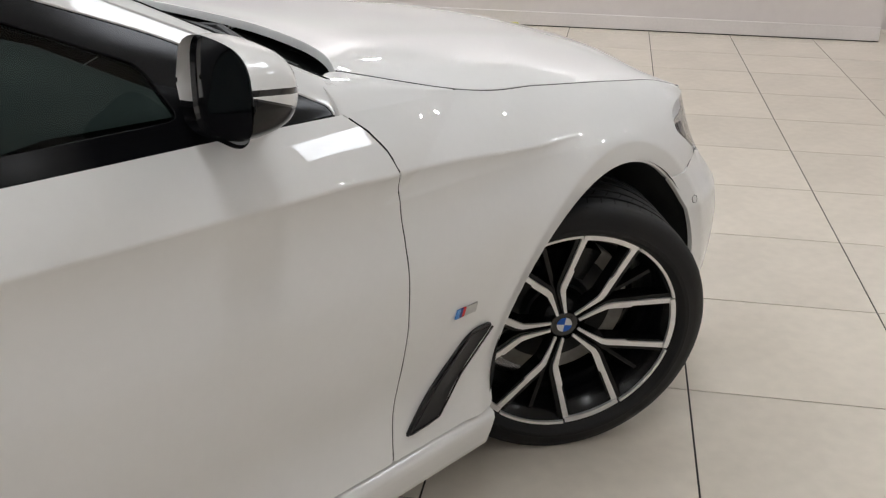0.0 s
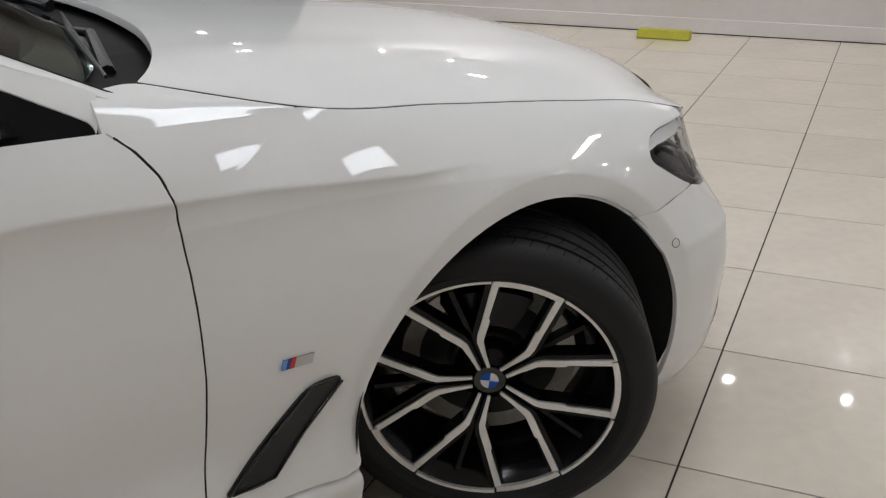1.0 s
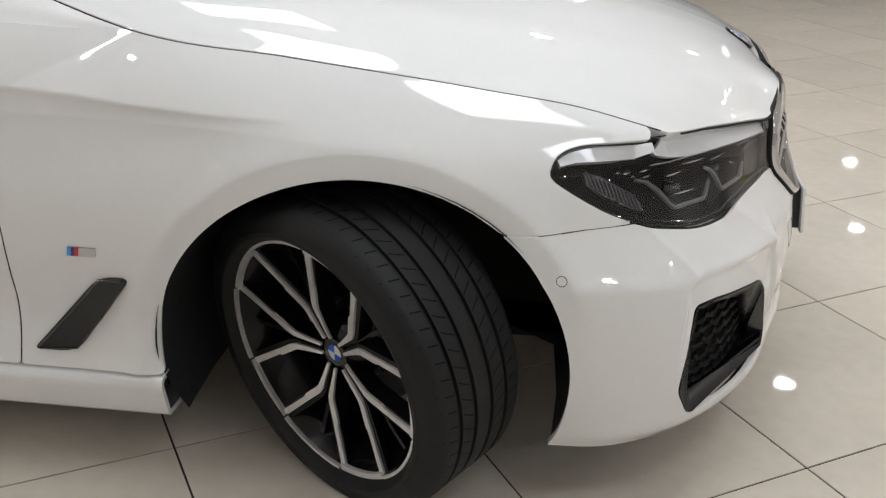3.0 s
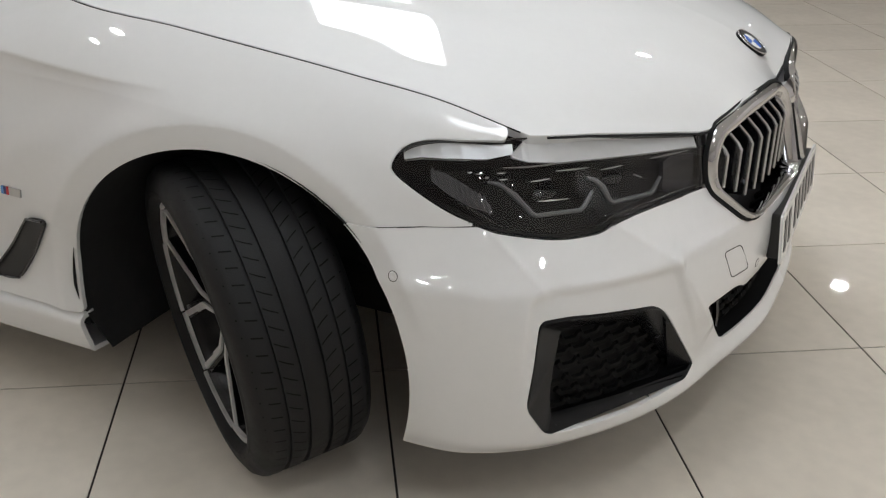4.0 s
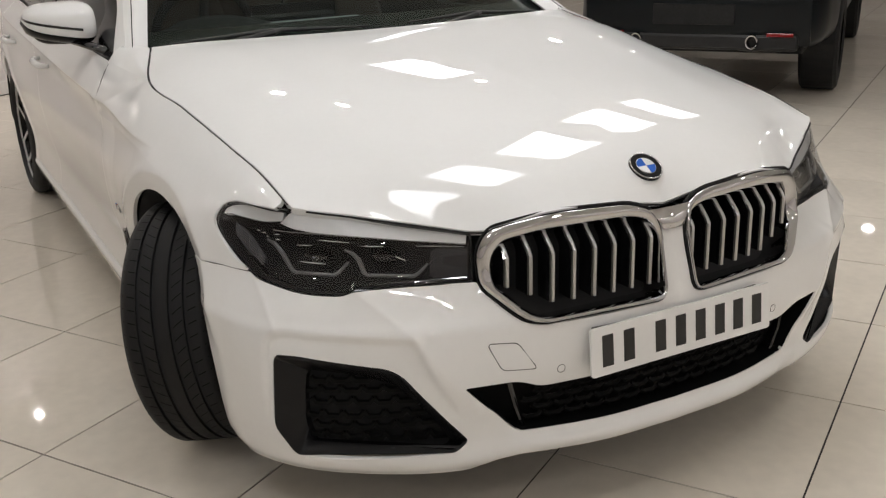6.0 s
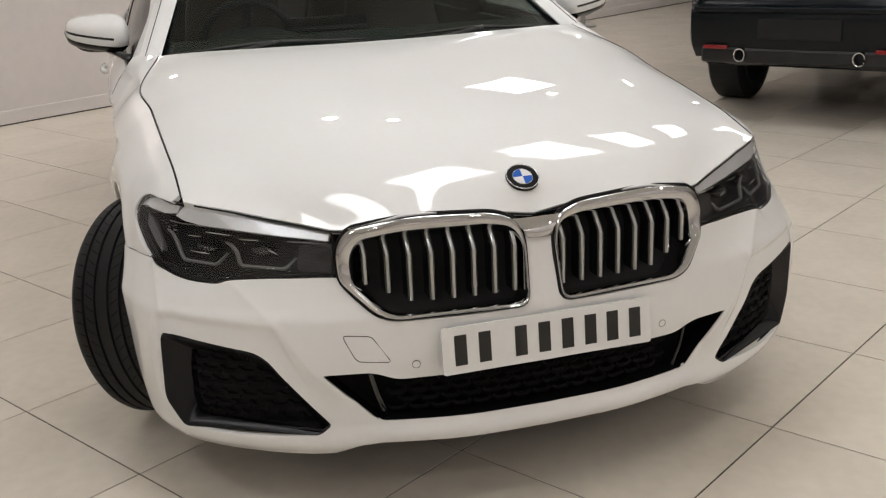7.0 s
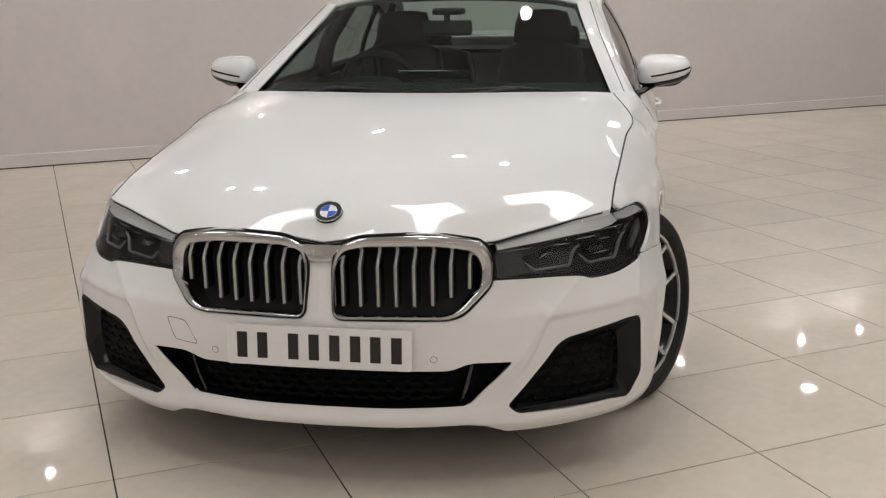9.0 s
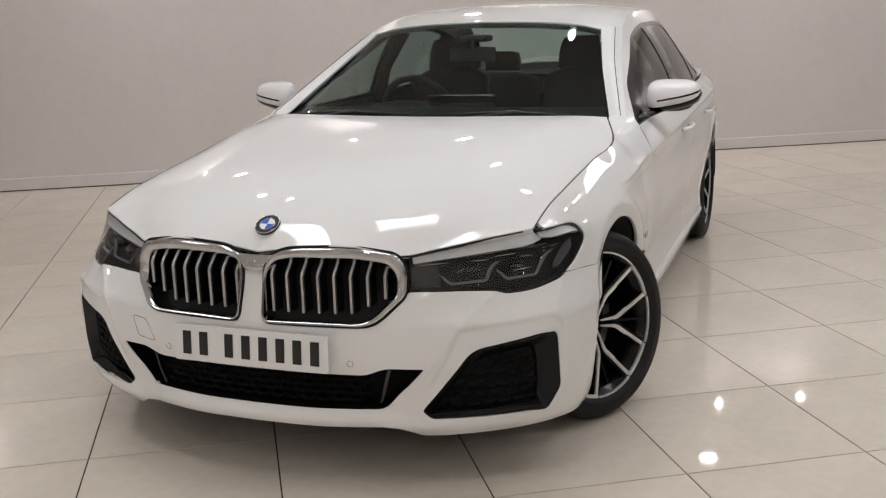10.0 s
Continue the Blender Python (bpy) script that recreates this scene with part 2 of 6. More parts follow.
def sheet(name, V, N, keep, mat, parent=None, label="", thick=0.012, mirror=False, lift=0.0):
    """The part of a smooth sheet where keep > 0, with a turned-in rim."""
    n, m = V.shape[:2]
    P = (V + N * lift).reshape(-1, 3)
    Nn, d = N.reshape(-1, 3), (np.ones((n, m)) if keep is None else keep).ravel()
    i = np.arange(n * m).reshape(n, m)
    a, b, c, e = i[:-1, :-1].ravel(), i[1:, :-1].ravel(), i[1:, 1:].ravel(), i[:-1, 1:].ravel()
    tris = np.vstack([np.stack([a, b, c], 1), np.stack([a, c, e], 1)])
    inn = (d > 0)[tris].sum(1)
    faces = [tuple(t) for t in tris[inn == 3]]
    pts, nor, cut = list(P), list(Nn), {}

    def mid(p, q):
        key = (min(p, q), max(p, q))
        if key not in cut:
            t = d[p] / (d[p] - d[q])
            pts.append(P[p] * (1 - t) + P[q] * t)
            nor.append(Nn[p] * (1 - t) + Nn[q] * t)
            cut[key] = len(pts) - 1
        return cut[key]
    for t in tris[(inn == 1) | (inn == 2)]:
        poly = []
        for k in range(3):
            p, q = t[k], t[(k + 1) % 3]
            if d[p] > 0:
                poly.append(p)
            if (d[p] > 0) != (d[q] > 0):
                poly.append(mid(p, q))
        for k in range(1, len(poly) - 1):
            faces.append((poly[0], poly[k], poly[k + 1]))
    used = sorted({v for f in faces for v in f})
    at = {v: k for k, v in enumerate(used)}
    verts = [np.array(pts[v]) for v in used]
    norm = [np.array(nor[v]) for v in used]
    faces = [tuple(at[v] for v in f) for f in faces]
    # faces turn the same way as the normals
    f0 = faces[len(faces) // 2]
    if np.dot(np.cross(verts[f0[1]] - verts[f0[0]], verts[f0[2]] - verts[f0[0]]), norm[f0[0]]) < 0:
        faces = [f[::-1] for f in faces]
    if thick:
        edges = {}
        for f in faces:
            for k in range(3):
                p, q = f[k], f[(k + 1) % 3]
                edges[(p, q)] = edges.get((p, q), 0) + 1
        rim, turn = {}, {}
        free = [pq for pq in edges if (pq[1], pq[0]) not in edges]
        for p, q in free:
            side = np.cross(verts[q] - verts[p], norm[p])
            side = side / max(np.linalg.norm(side), 1e-9)
            for v in (p, q):
                turn[v] = turn.get(v, 0) + side
        for v, s in turn.items():
            s = s / max(np.linalg.norm(s), 1e-9)
            base = len(verts)
            verts += [verts[v], verts[v] - norm[v] * 0.002 + s * 0.0008, verts[v] - norm[v] * thick]
            norm += [norm[v] * 0.9 + s * 0.4, norm[v] * 0.2 + s, s]
            rim[v] = base
        for p, q in free:
            for k in range(2):
                faces += [(rim[p] + k, rim[p] + k + 1, rim[q] + k + 1, rim[q] + k)]
    if mirror:
        flip = np.array([-1, 1, 1])
        verts, norm, faces = [v * flip for v in verts], [v * flip for v in norm], [f[::-1] for f in faces]
    me = bpy.data.meshes.new(name)
    me.from_pydata([tuple(v) for v in verts], [], [tuple(int(k) for k in f) for f in faces])
    me.polygons.foreach_set("use_smooth", [True] * len(me.polygons))
    me.normals_split_custom_set_from_vertices([tuple(v / max(np.linalg.norm(v), 1e-9)) for v in norm])
    me.materials.append(mat)
    ob = new(name, me)
    ob.parent = parent
    return tagged(ob, label)


def tile_material():
    m = material("floor_tile", (0.76, 0.695, 0.60), 0.030, spec=0.27, vary=0.06, scale=2.5, fine=22, rough_vary=0.012)
    nt = m.node_tree
    b = nt.nodes["Principled BSDF"]
    link = b.inputs["Base Color"].links[0]
    info = nt.nodes.new("ShaderNodeObjectInfo")
    mr = nt.nodes.new("ShaderNodeMapRange")
    mr.inputs["To Min"].default_value, mr.inputs["To Max"].default_value = 0.965, 1.03
    nt.links.new(info.outputs["Random"], mr.inputs["Value"])
    mul = nt.nodes.new("ShaderNodeVectorMath")
    mul.operation = "SCALE"
    nt.links.new(link.from_socket, mul.inputs[0])
    nt.links.new(mr.outputs[0], mul.inputs["Scale"])
    nt.links.new(mul.outputs[0], b.inputs["Base Color"])
    return m


TILE = tile_material()
GROUT = material("tile_joint", (0.022, 0.017, 0.014), 0.8, vary=0.3, scale=3, fine=40)
DIFFUSER = material("panel_diffuser", (0.9, 0.9, 0.9), 0.5, emit=(1.0, 0.985, 0.965), strength=7.0)
BULB = material("downlight_bulb", (0.9, 0.9, 0.9), 0.5, emit=(1.0, 0.95, 0.88), strength=640.0)
DISC = material("downlight_disc", (0.9, 0.9, 0.9), 0.5, emit=(1.0, 0.965, 0.91), strength=128.0)
SHEET = material("pale_dash_strip", (0.35, 0.36, 0.37), 0.3, vary=0.05)
BELTRED = material("red_webbing", (0.45, 0.02, 0.025), 0.7, vary=0.1, scale=40)
YELLOW = material("yellow_plastic", (0.55, 0.52, 0.03), 0.4, vary=0.1, scale=12)
DARKGREEN = material("dark_green_paint", (0.003, 0.005, 0.007), 0.3, spec=0.2, coat=0.15, vary=0.1)
REFLECTOR = material("red_reflector", (0.22, 0.004, 0.006), 0.15, coat=0.8)

# ---- car body forms: x to the car's left, nose towards -y ----
AXLE_F, AXLE_R, HUB = -0.055, 2.92, 0.326
STEER_R, STEER_L = -35.76, -29.0

# nose and bumper: plan outlines at rising heights, from the middle to the wheel arch
NOSE_Z = [0.17, 0.205, 0.26, 0.33, 0.40, 0.50, 0.518, 0.545, 0.61, 0.70, 0.765]
NOSE = [
    [(0, -0.90), (0.20, -0.89), (0.37, -0.86), (0.52, -0.83), (0.68, -0.74), (0.80, -0.63), (0.87, -0.52), (0.89, -0.40)],
    [(0, -0.945), (0.20, -0.935), (0.38, -0.895), (0.53, -0.855), (0.70, -0.765), (0.825, -0.645), (0.89, -0.52), (0.905, -0.38)],
    [(0, -0.945), (0.20, -0.935), (0.40, -0.89), (0.53, -0.850), (0.71, -0.765), (0.835, -0.650), (0.900, -0.515), (0.918, -0.36)],
    [(0, -0.940), (0.20, -0.930), (0.40, -0.895), (0.53, -0.858), (0.715, -0.765), (0.850, -0.648), (0.910, -0.51), (0.928, -0.34)],
    [(0, -0.945), (0.20, -0.940), (0.40, -0.910), (0.54, -0.865), (0.72, -0.770), (0.858, -0.650), (0.916, -0.50), (0.933, -0.33)],
    [(0, -0.945), (0.20, -0.938), (0.40, -0.902), (0.54, -0.855), (0.72, -0.762), (0.857, -0.638), (0.918, -0.49), (0.936, -0.31)],
    [(0, -0.944), (0.20, -0.936), (0.40, -0.899), (0.54, -0.851), (0.72, -0.757), (0.855, -0.632), (0.918, -0.484), (0.936, -0.305)],
    [(0, -0.938), (0.20, -0.929), (0.40, -0.888), (0.537, -0.832), (0.715, -0.740), (0.847, -0.618), (0.911, -0.470), (0.932, -0.298)],
    [(0, -0.920), (0.20, -0.910), (0.40, -0.862), (0.53, -0.795), (0.70, -0.706), (0.825, -0.590), (0.895, -0.44), (0.926, -0.28)],
    [(0, -0.893), (0.20, -0.889), (0.40, -0.845), (0.53, -0.772), (0.67, -0.688), (0.795, -0.580), (0.868, -0.44), (0.912, -0.28)],
    [(0, -0.853), (0.20, -0.848), (0.40, -0.803), (0.53, -0.730), (0.65, -0.664), (0.775, -0.576), (0.833, -0.45), (0.872, -0.28)],
]
# the corners stand out a little further than the plan outlines
SWELL = [(0, 0), (0, 0), (0, 0), (0, 0), (0.006, -0.006), (0.012, -0.012), (0.010, -0.005), (0.004, 0)]
NOSE_NET = [[(x + dx * k, y + dy * k, z) for (x, y), (dx, dy) in zip(row, SWELL)] for row, z, k in zip(NOSE, NOSE_Z, np.interp(NOSE_Z, [0.17, 0.26, 0.52, 0.62, 0.70], [0.6, 1, 1, 0.35, 0]))]
FRONT = patch(NOSE_NET, 150, 260)
# folds of the bumper: a sunk field round the side intake, two slanting ridges, and the lip below
FRONT_N = normals(FRONT, (0.3, -1, 0))
bq, bz = FRONT[..., 0] + FRONT[..., 1], FRONT[..., 2]
field = inside(rounded([(-0.215, 0.510, 0.02), (0.175, 0.530, 0.03), (0.236, 0.515, 0.03), (0.258, 0.28, 0.03), (0.19, 0.15, 0.02), (-0.40, 0.15, 0.02), (-0.40, 0.24, 0.02)]), bq, bz)
push = -0.009 * np.clip(field / 0.015, 0, 1) * np.clip((bz - 0.30) / 0.12, 0, 1)
for (q0, z0), (q1, z1), high, wide in (((-0.02, 0.602), (-0.215, 0.510), 0.0075, 0.026), ((0.295, 0.612), (0.205, 0.530), 0.0055, 0.024), ((-0.215, 0.510), (-0.40, 0.33), 0.0050, 0.030)):
    L = math.hypot(q1 - q0, z1 - z0)
    along = ((bq - q0) * (q1 - q0) + (bz - z0) * (z1 - z0)) / L
    across = np.abs((bq - q0) * (z1 - z0) - (bz - z0) * (q1 - q0)) / L
    push += high * np.exp(-across / wide) * np.clip((along + 0.03) / 0.03, 0, 1) * np.clip((L + 0.03 - along) / 0.03, 0, 1)
push += 0.012 * np.exp(-((bz - 0.232) / 0.022) ** 2) * np.clip((0.46 - FRONT[..., 0]) / 0.10, 0, 1)
FRONT = FRONT + FRONT_N * push[..., None]

# hood: from the nose edge to the windscreen, middle to shut line
HOOD_NET = [
    [(0, -0.872, 0.715), (0.13, -0.872, 0.735), (0.30, -0.858, 0.742), (0.455, -0.812, 0.716), (0.61, -0.700, 0.747), (0.771, -0.580, 0.768)],
    [(0, -0.800, 0.782), (0.13, -0.792, 0.792), (0.31, -0.760, 0.796), (0.475, -0.680, 0.791), (0.63, -0.570, 0.802), (0.776, -0.46, 0.797)],
    [(0, -0.56, 0.868), (0.15, -0.55, 0.869), (0.34, -0.50, 0.865), (0.52, -0.42, 0.856), (0.67, -0.33, 0.846), (0.788, -0.26, 0.829)],
    [(0, -0.05, 0.941), (0.17, -0.04, 0.941), (0.37, -0.02, 0.939), (0.56, 0.02, 0.928), (0.71, 0.06, 0.908), (0.808, 0.09, 0.876)],
    [(0, 0.26, 0.973), (0.18, 0.265, 0.973), (0.38, 0.28, 0.973), (0.58, 0.31, 0.966), (0.73, 0.34, 0.948), (0.825, 0.36, 0.914)],
    [(0, 0.43, 0.986), (0.18, 0.438, 0.986), (0.38, 0.462, 0.987), (0.57, 0.508, 0.984), (0.69, 0.556, 0.979), (0.755, 0.598, 0.972)],
]
HOOD = patch(HOOD_NET, 110, 90)
# an even crown: the net's small waves are taken out away from the edges
hv, hu = np.meshgrid(np.linspace(-1, 1, 110), np.linspace(0, 1, 90), indexing="ij")
basis = np.stack([hv ** a * hu ** b for a in range(7) for b in (0, 2, 4, 6)], -1).reshape(-1, 28)
even = (basis @ np.linalg.lstsq(basis, HOOD[..., 2].ravel(), rcond=None)[0]).reshape(hv.shape)
rim = np.clip(np.minimum.reduce([(hv + 1) / 0.16, (1 - hv) / 0.16, (1 - hu) / 0.08]), 0, 1)
rim = rim * rim * (3 - 2 * rim)
HOOD[..., 2] += (even - HOOD[..., 2]) * 0.92 * rim
# the front edge over the lamps lies on the nose
LAMP_TOP = [(-0.350, 0.711), (-0.013, 0.745), (0.188, 0.761), (0.41, 0.760)]
nose_rows = np.arange(len(FRONT))
fade = 0.5 + 0.5 * np.cos(np.pi * np.clip(np.arange(110) / 16, 0, 1))
for j in range(90):
    x, y, z = HOOD[0, j]
    if x < 0.43:
        continue
    y1, z1 = y, z
    for _ in range(6):
        z1 = np.interp(x + y1, *np.transpose(LAMP_TOP)) + 0.003
        r = np.interp(z1, FRONT[:, 0, 2], nose_rows)
        k, t = int(r), r - int(r)
        line = FRONT[k] * (1 - t) + FRONT[min(k + 1, len(FRONT) - 1)] * t
        y1 = np.interp(x, line[:, 0], line[:, 1]) - 0.002
    w = min(1, (x - 0.43) / 0.04)
    HOOD[:, j, 1] += (y1 - y) * w * fade
    HOOD[:, j, 2] += (z1 - z) * w * fade
# two soft folds run from the grille's outer corners to the screen
fold = np.abs(HOOD[..., 0]) - np.interp(HOOD[..., 1], [-0.85, -0.3, 0.6], [0.44, 0.50, 0.62])
HOOD[..., 2] += 0.0018 * np.exp(-(fold / 0.07) ** 2) * np.interp(HOOD[..., 1], [-0.8, -0.4, 0.3, 0.6], [0, 1, 1, 0.6])
HOOD_N = normals(HOOD, (0, 0, 1))

# flank: sections from the shut line or waist down to the sill
SIDE_Y = [-0.60, -0.45, -0.30, -0.05, 0.15, 0.40, 0.70, 1.20, 1.90, 2.60, 3.20, 3.70, 4.02]
SIDE = [
    [(0.767, 0.768), (0.782, 0.754), (0.79, 0.737), (0.798, 0.715), (0.81, 0.69), (0.82, 0.63), (0.84, 0.50), (0.84, 0.35), (0.82, 0.20)],
    [(0.776, 0.800), (0.804, 0.787), (0.832, 0.763), (0.852, 0.736), (0.876, 0.69), (0.897, 0.62), (0.92, 0.50), (0.92, 0.35), (0.90, 0.20)],
    [(0.786, 0.824), (0.822, 0.806), (0.858, 0.774), (0.886, 0.742), (0.914, 0.695), (0.933, 0.62), (0.938, 0.50), (0.935, 0.35), (0.91, 0.20)],
    [(0.801, 0.862), (0.838, 0.842), (0.875, 0.805), (0.900, 0.772), (0.924, 0.730), (0.938, 0.68), (0.940, 0.55), (0.935, 0.35), (0.91, 0.22)],
    [(0.812, 0.888), (0.846, 0.868), (0.884, 0.823), (0.902, 0.792), (0.920, 0.745), (0.936, 0.66), (0.942, 0.52), (0.926, 0.36), (0.92, 0.23)],
    [(0.828, 0.914), (0.858, 0.893), (0.890, 0.842), (0.900, 0.808), (0.912, 0.745), (0.930, 0.64), (0.938, 0.52), (0.912, 0.37), (0.922, 0.245)],
    [(0.852, 0.934), (0.878, 0.908), (0.897, 0.851), (0.903, 0.815), (0.911, 0.74), (0.924, 0.63), (0.932, 0.51), (0.906, 0.37), (0.920, 0.25)],
    [(0.860, 0.942), (0.886, 0.915), (0.910, 0.858), (0.910, 0.822), (0.913, 0.74), (0.922, 0.63), (0.928, 0.51), (0.904, 0.37), (0.918, 0.25)],
    [(0.856, 0.957), (0.886, 0.928), (0.914, 0.870), (0.914, 0.836), (0.917, 0.75), (0.924, 0.63), (0.928, 0.51), (0.904, 0.37), (0.918, 0.25)],
    [(0.842, 0.970), (0.878, 0.941), (0.916, 0.885), (0.919, 0.856), (0.924, 0.78), (0.932, 0.66), (0.934, 0.51), (0.914, 0.37), (0.918, 0.25)],
    [(0.812, 0.968), (0.852, 0.946), (0.900, 0.905), (0.905, 0.876), (0.911, 0.80), (0.918, 0.67), (0.918, 0.51), (0.905, 0.36), (0.885, 0.25)],
    [(0.765, 0.982), (0.808, 0.960), (0.852, 0.925), (0.862, 0.895), (0.872, 0.80), (0.880, 0.67), (0.880, 0.51), (0.865, 0.36), (0.835, 0.25)],
    [(0.700, 0.990), (0.735, 0.970), (0.770, 0.940), (0.785, 0.910), (0.795, 0.80), (0.800, 0.67), (0.800, 0.51), (0.785, 0.36), (0.760, 0.26)],
]
# the shoulder above the crease is nearly flat
for row, y in zip(SIDE, SIDE_Y):
    if y > -0.40:
        (xa, za), (xb, zb) = row[0], row[3]
        for k, t in ((1, 0.36), (2, 0.72)):
            row[k] = (row[k][0] * 0.40 + (xa + (xb - xa) * t) * 0.60, row[k][1] * 0.40 + (za + (zb - za) * t) * 0.60)
SIDE_NET = [[(x, y, z) for x, z in row] for row, y in zip(SIDE, SIDE_Y)]
FLANK = patch(SIDE_NET, 340, 180)


def soften(A, sigma, axis):
    """Gaussian smoothing of a net along one axis, its ends held."""
    r = int(3 * sigma)
    k = np.exp(-0.5 * (np.arange(-r, r + 1) / sigma) ** 2)
    A = np.moveaxis(A, axis, 0)
    head = 2 * A[:1] - A[r:0:-1]
    tail = 2 * A[-1:] - A[-2:-r - 2:-1]
    B = np.concatenate([head, A, tail])
    out = sum(w * B[i:i + len(A)] for i, w in enumerate(k / k.sum()))
    return np.moveaxis(out, 0, axis)


calm = soften(soften(FLANK, 13, 0), 4, 1)
FLANK += (calm - FLANK) * np.clip((FLANK[..., 1:2] + 0.50) / 0.25, 0, 1)
# the fender's upper edge follows the hood's edge
edge_y = HOOD[:, -1, 1]
for k, off in ((0, 0.0035), (2, -0.0005)):
    want = np.interp(FLANK[:, 0, 1], edge_y[edge_y < 0.37], HOOD[edge_y < 0.37, -1, k]) + off
    gap = (want - FLANK[:, 0, k]) * np.clip((0.50 - FLANK[:, 0, 1]) / 0.14, 0, 1)
    FLANK[:, :, k] += gap[:, None] * (0.5 + 0.5 * np.cos(np.pi * np.clip(np.arange(180) / 45, 0, 1)))[None, :]


def arch(axle, r):
    """A wheel arch outline on the flank, in (y, z)."""
    a = np.linspace(math.radians(-32), math.radians(212), 60)
    p = np.stack([axle + r * np.cos(a), HUB + 0.371 * np.sin(a)], 1)
    p[:, 1] = np.where(np.sin(a) < 0, HUB + r * np.sin(a), p[:, 1])
    return np.vstack([p, [(axle - r * 0.93, -0.1), (axle + r * 0.93, -0.1)]])


ARCH_F, ARCH_R = arch(AXLE_F, 0.388), arch(AXLE_R, 0.385)
# the doors and the fender's rear stand out in a full belly
full = np.interp(FLANK[..., 2], [0.50, 0.57, 0.65, 0.75, 0.84, 0.94], [0.0, 0.012, 0.032, 0.042, 0.043, 0.016])
along = np.clip((FLANK[..., 1] + 0.22) / 0.84, 0, 1)
along = along * along * (3 - 2 * along) * np.clip((3.8 - FLANK[..., 1]) / 0.8, 0, 1)
top = np.maximum(np.clip(np.arange(180) / 40, 0, 1)[None, :], np.clip((FLANK[..., 1] - 0.35) / 0.30, 0, 1))
FLANK[..., 0] += soften(full, 5, 1) * along * top
# the sharp shoulder line with its hollow beneath, and the raised lips of the arches
SY, SZ = FLANK[..., 1], FLANK[..., 2]
drop = np.interp(SY, [0.05, 0.20, 0.49, 0.73, 1.9, 4.0], [0.786, 0.794, 0.823, 0.840, 0.872, 0.925]) - SZ
wide = np.interp(SY, [0.04, 0.22, 0.50, 0.90], [0.012, 0.038, 0.070, 0.078])
FLANK[..., 0] -= np.interp(SY, [0.05, 0.20, 0.45, 3.6, 4.0], [0, 0.012, 0.027, 0.024, 0.001]) * np.where(drop > 0, drop / wide * np.exp(1 - drop / wide), 0)
for edge, net, low in ((ARCH_F, FLANK, 0.0), (ARCH_R, FLANK, 0.0), (ARCH_F, FRONT, 0.42)):
    away = -inside(edge, net[..., 1], net[..., 2])
    lip = np.where(away < 0.044, 0.0065 - 0.0120 * (1 - np.clip(away, 0, 0.044) / 0.044), 0.0065 * np.exp(-((away - 0.044) / 0.030) ** 2))
    net[..., 0] += lip * (net[..., 0] > 0.6) * np.clip((net[..., 2] - low) / 0.12, 0, 1)
FLANK_N = normals(FLANK, (1, 0, 0))
FRONT_N = normals(FRONT, (0.3, -1, 0))
FQ, FZ = FRONT[..., 0] + FRONT[..., 1], FRONT[..., 2]


def on_front(q, z, depth=0.0, mirror=False):
    """A place on the nose, from x + y and z; depth counts inwards."""
    r = np.interp(z, FZ[:, 0], np.arange(len(FZ)))
    i, t = min(int(r), len(FZ) - 2), r - min(int(r), len(FZ) - 2)
    row, nor = FRONT[i] * (1 - t) + FRONT[i + 1] * t, FRONT_N[i] * (1 - t) + FRONT_N[i + 1] * t
    qq = row[:, 0] + row[:, 1]
    p = np.array([np.interp(q, qq, row[:, k]) for k in range(3)])
    n = np.array([np.interp(q, qq, nor[:, k]) for k in range(3)])
    p = p - n * depth
    return Vector((-p[0] if mirror else p[0], p[1], p[2]))


def on_flank(y, z, lift=0.0, mirror=False):
    """A place on the flank, from y and z."""
    k = np.argmin((SY - y) ** 2 + (SZ - z) ** 2)
    i, j = divmod(k, SY.shape[1])
    p = FLANK[i, j] + FLANK_N[i, j] * lift
    return Vector((-p[0] if mirror else p[0], y, z))


# outlines on the nose, in (x + y, z)
LAMP_PTS = [(-0.362, 0.606, 0.01), (-0.350, 0.711, 0.01), (-0.013, 0.745, 0.05), (0.188, 0.761, 0.05), (0.410, 0.758, 0.03), (0.472, 0.744, 0.03), (0.512, 0.705, 0.03), (0.452, 0.668, 0.04), (0.385, 0.636, 0.05), (0.30, 0.612, 0.06), (0.13, 0.590, 0.08), (0.01, 0.588, 0.02), (-0.03, 0.600, 0.02)]
LAMP = rounded(LAMP_PTS)
FOG_PTS = [(0.207, 0.472, 0.02), (0.13, 0.474, 0.03), (-0.165, 0.442, 0.05), (-0.355, 0.255, 0.012), (-0.320, 0.232, 0.015), (0.165, 0.228, 0.02), (0.227, 0.295, 0.02)]
FOG = rounded(FOG_PTS)
INTAKE = rounded([(-1.60, 0.262), (-0.485, 0.262, 0.03), (-0.352, 0.392, 0.008), (-0.50, 0.395, 0.03), (-0.56, 0.372, 0.02), (-1.60, 0.372)])
KID_PTS = [(-0.905, 0.516, 0.03), (-0.530, 0.516, 0.05), (-0.370, 0.602, 0.03), (-0.358, 0.672, 0.04), (-0.388, 0.717, 0.05), (-0.555, 0.740, 0.08), (-0.775, 0.731, 0.05), (-0.845, 0.707, 0.04), (-0.872, 0.665, 0.05)]
KIDNEY_MOUTH = rounded([(-0.894, 0.529, 0.02), (-0.548, 0.529, 0.05), (-0.420, 0.604, 0.04), (-0.410, 0.650, 0.03), (-0.438, 0.688, 0.04), (-0.555, 0.706, 0.08), (-0.775, 0.704, 0.05), (-0.836, 0.690, 0.04), (-0.862, 0.655, 0.03)])
KIDNEY = rounded(KID_PTS)
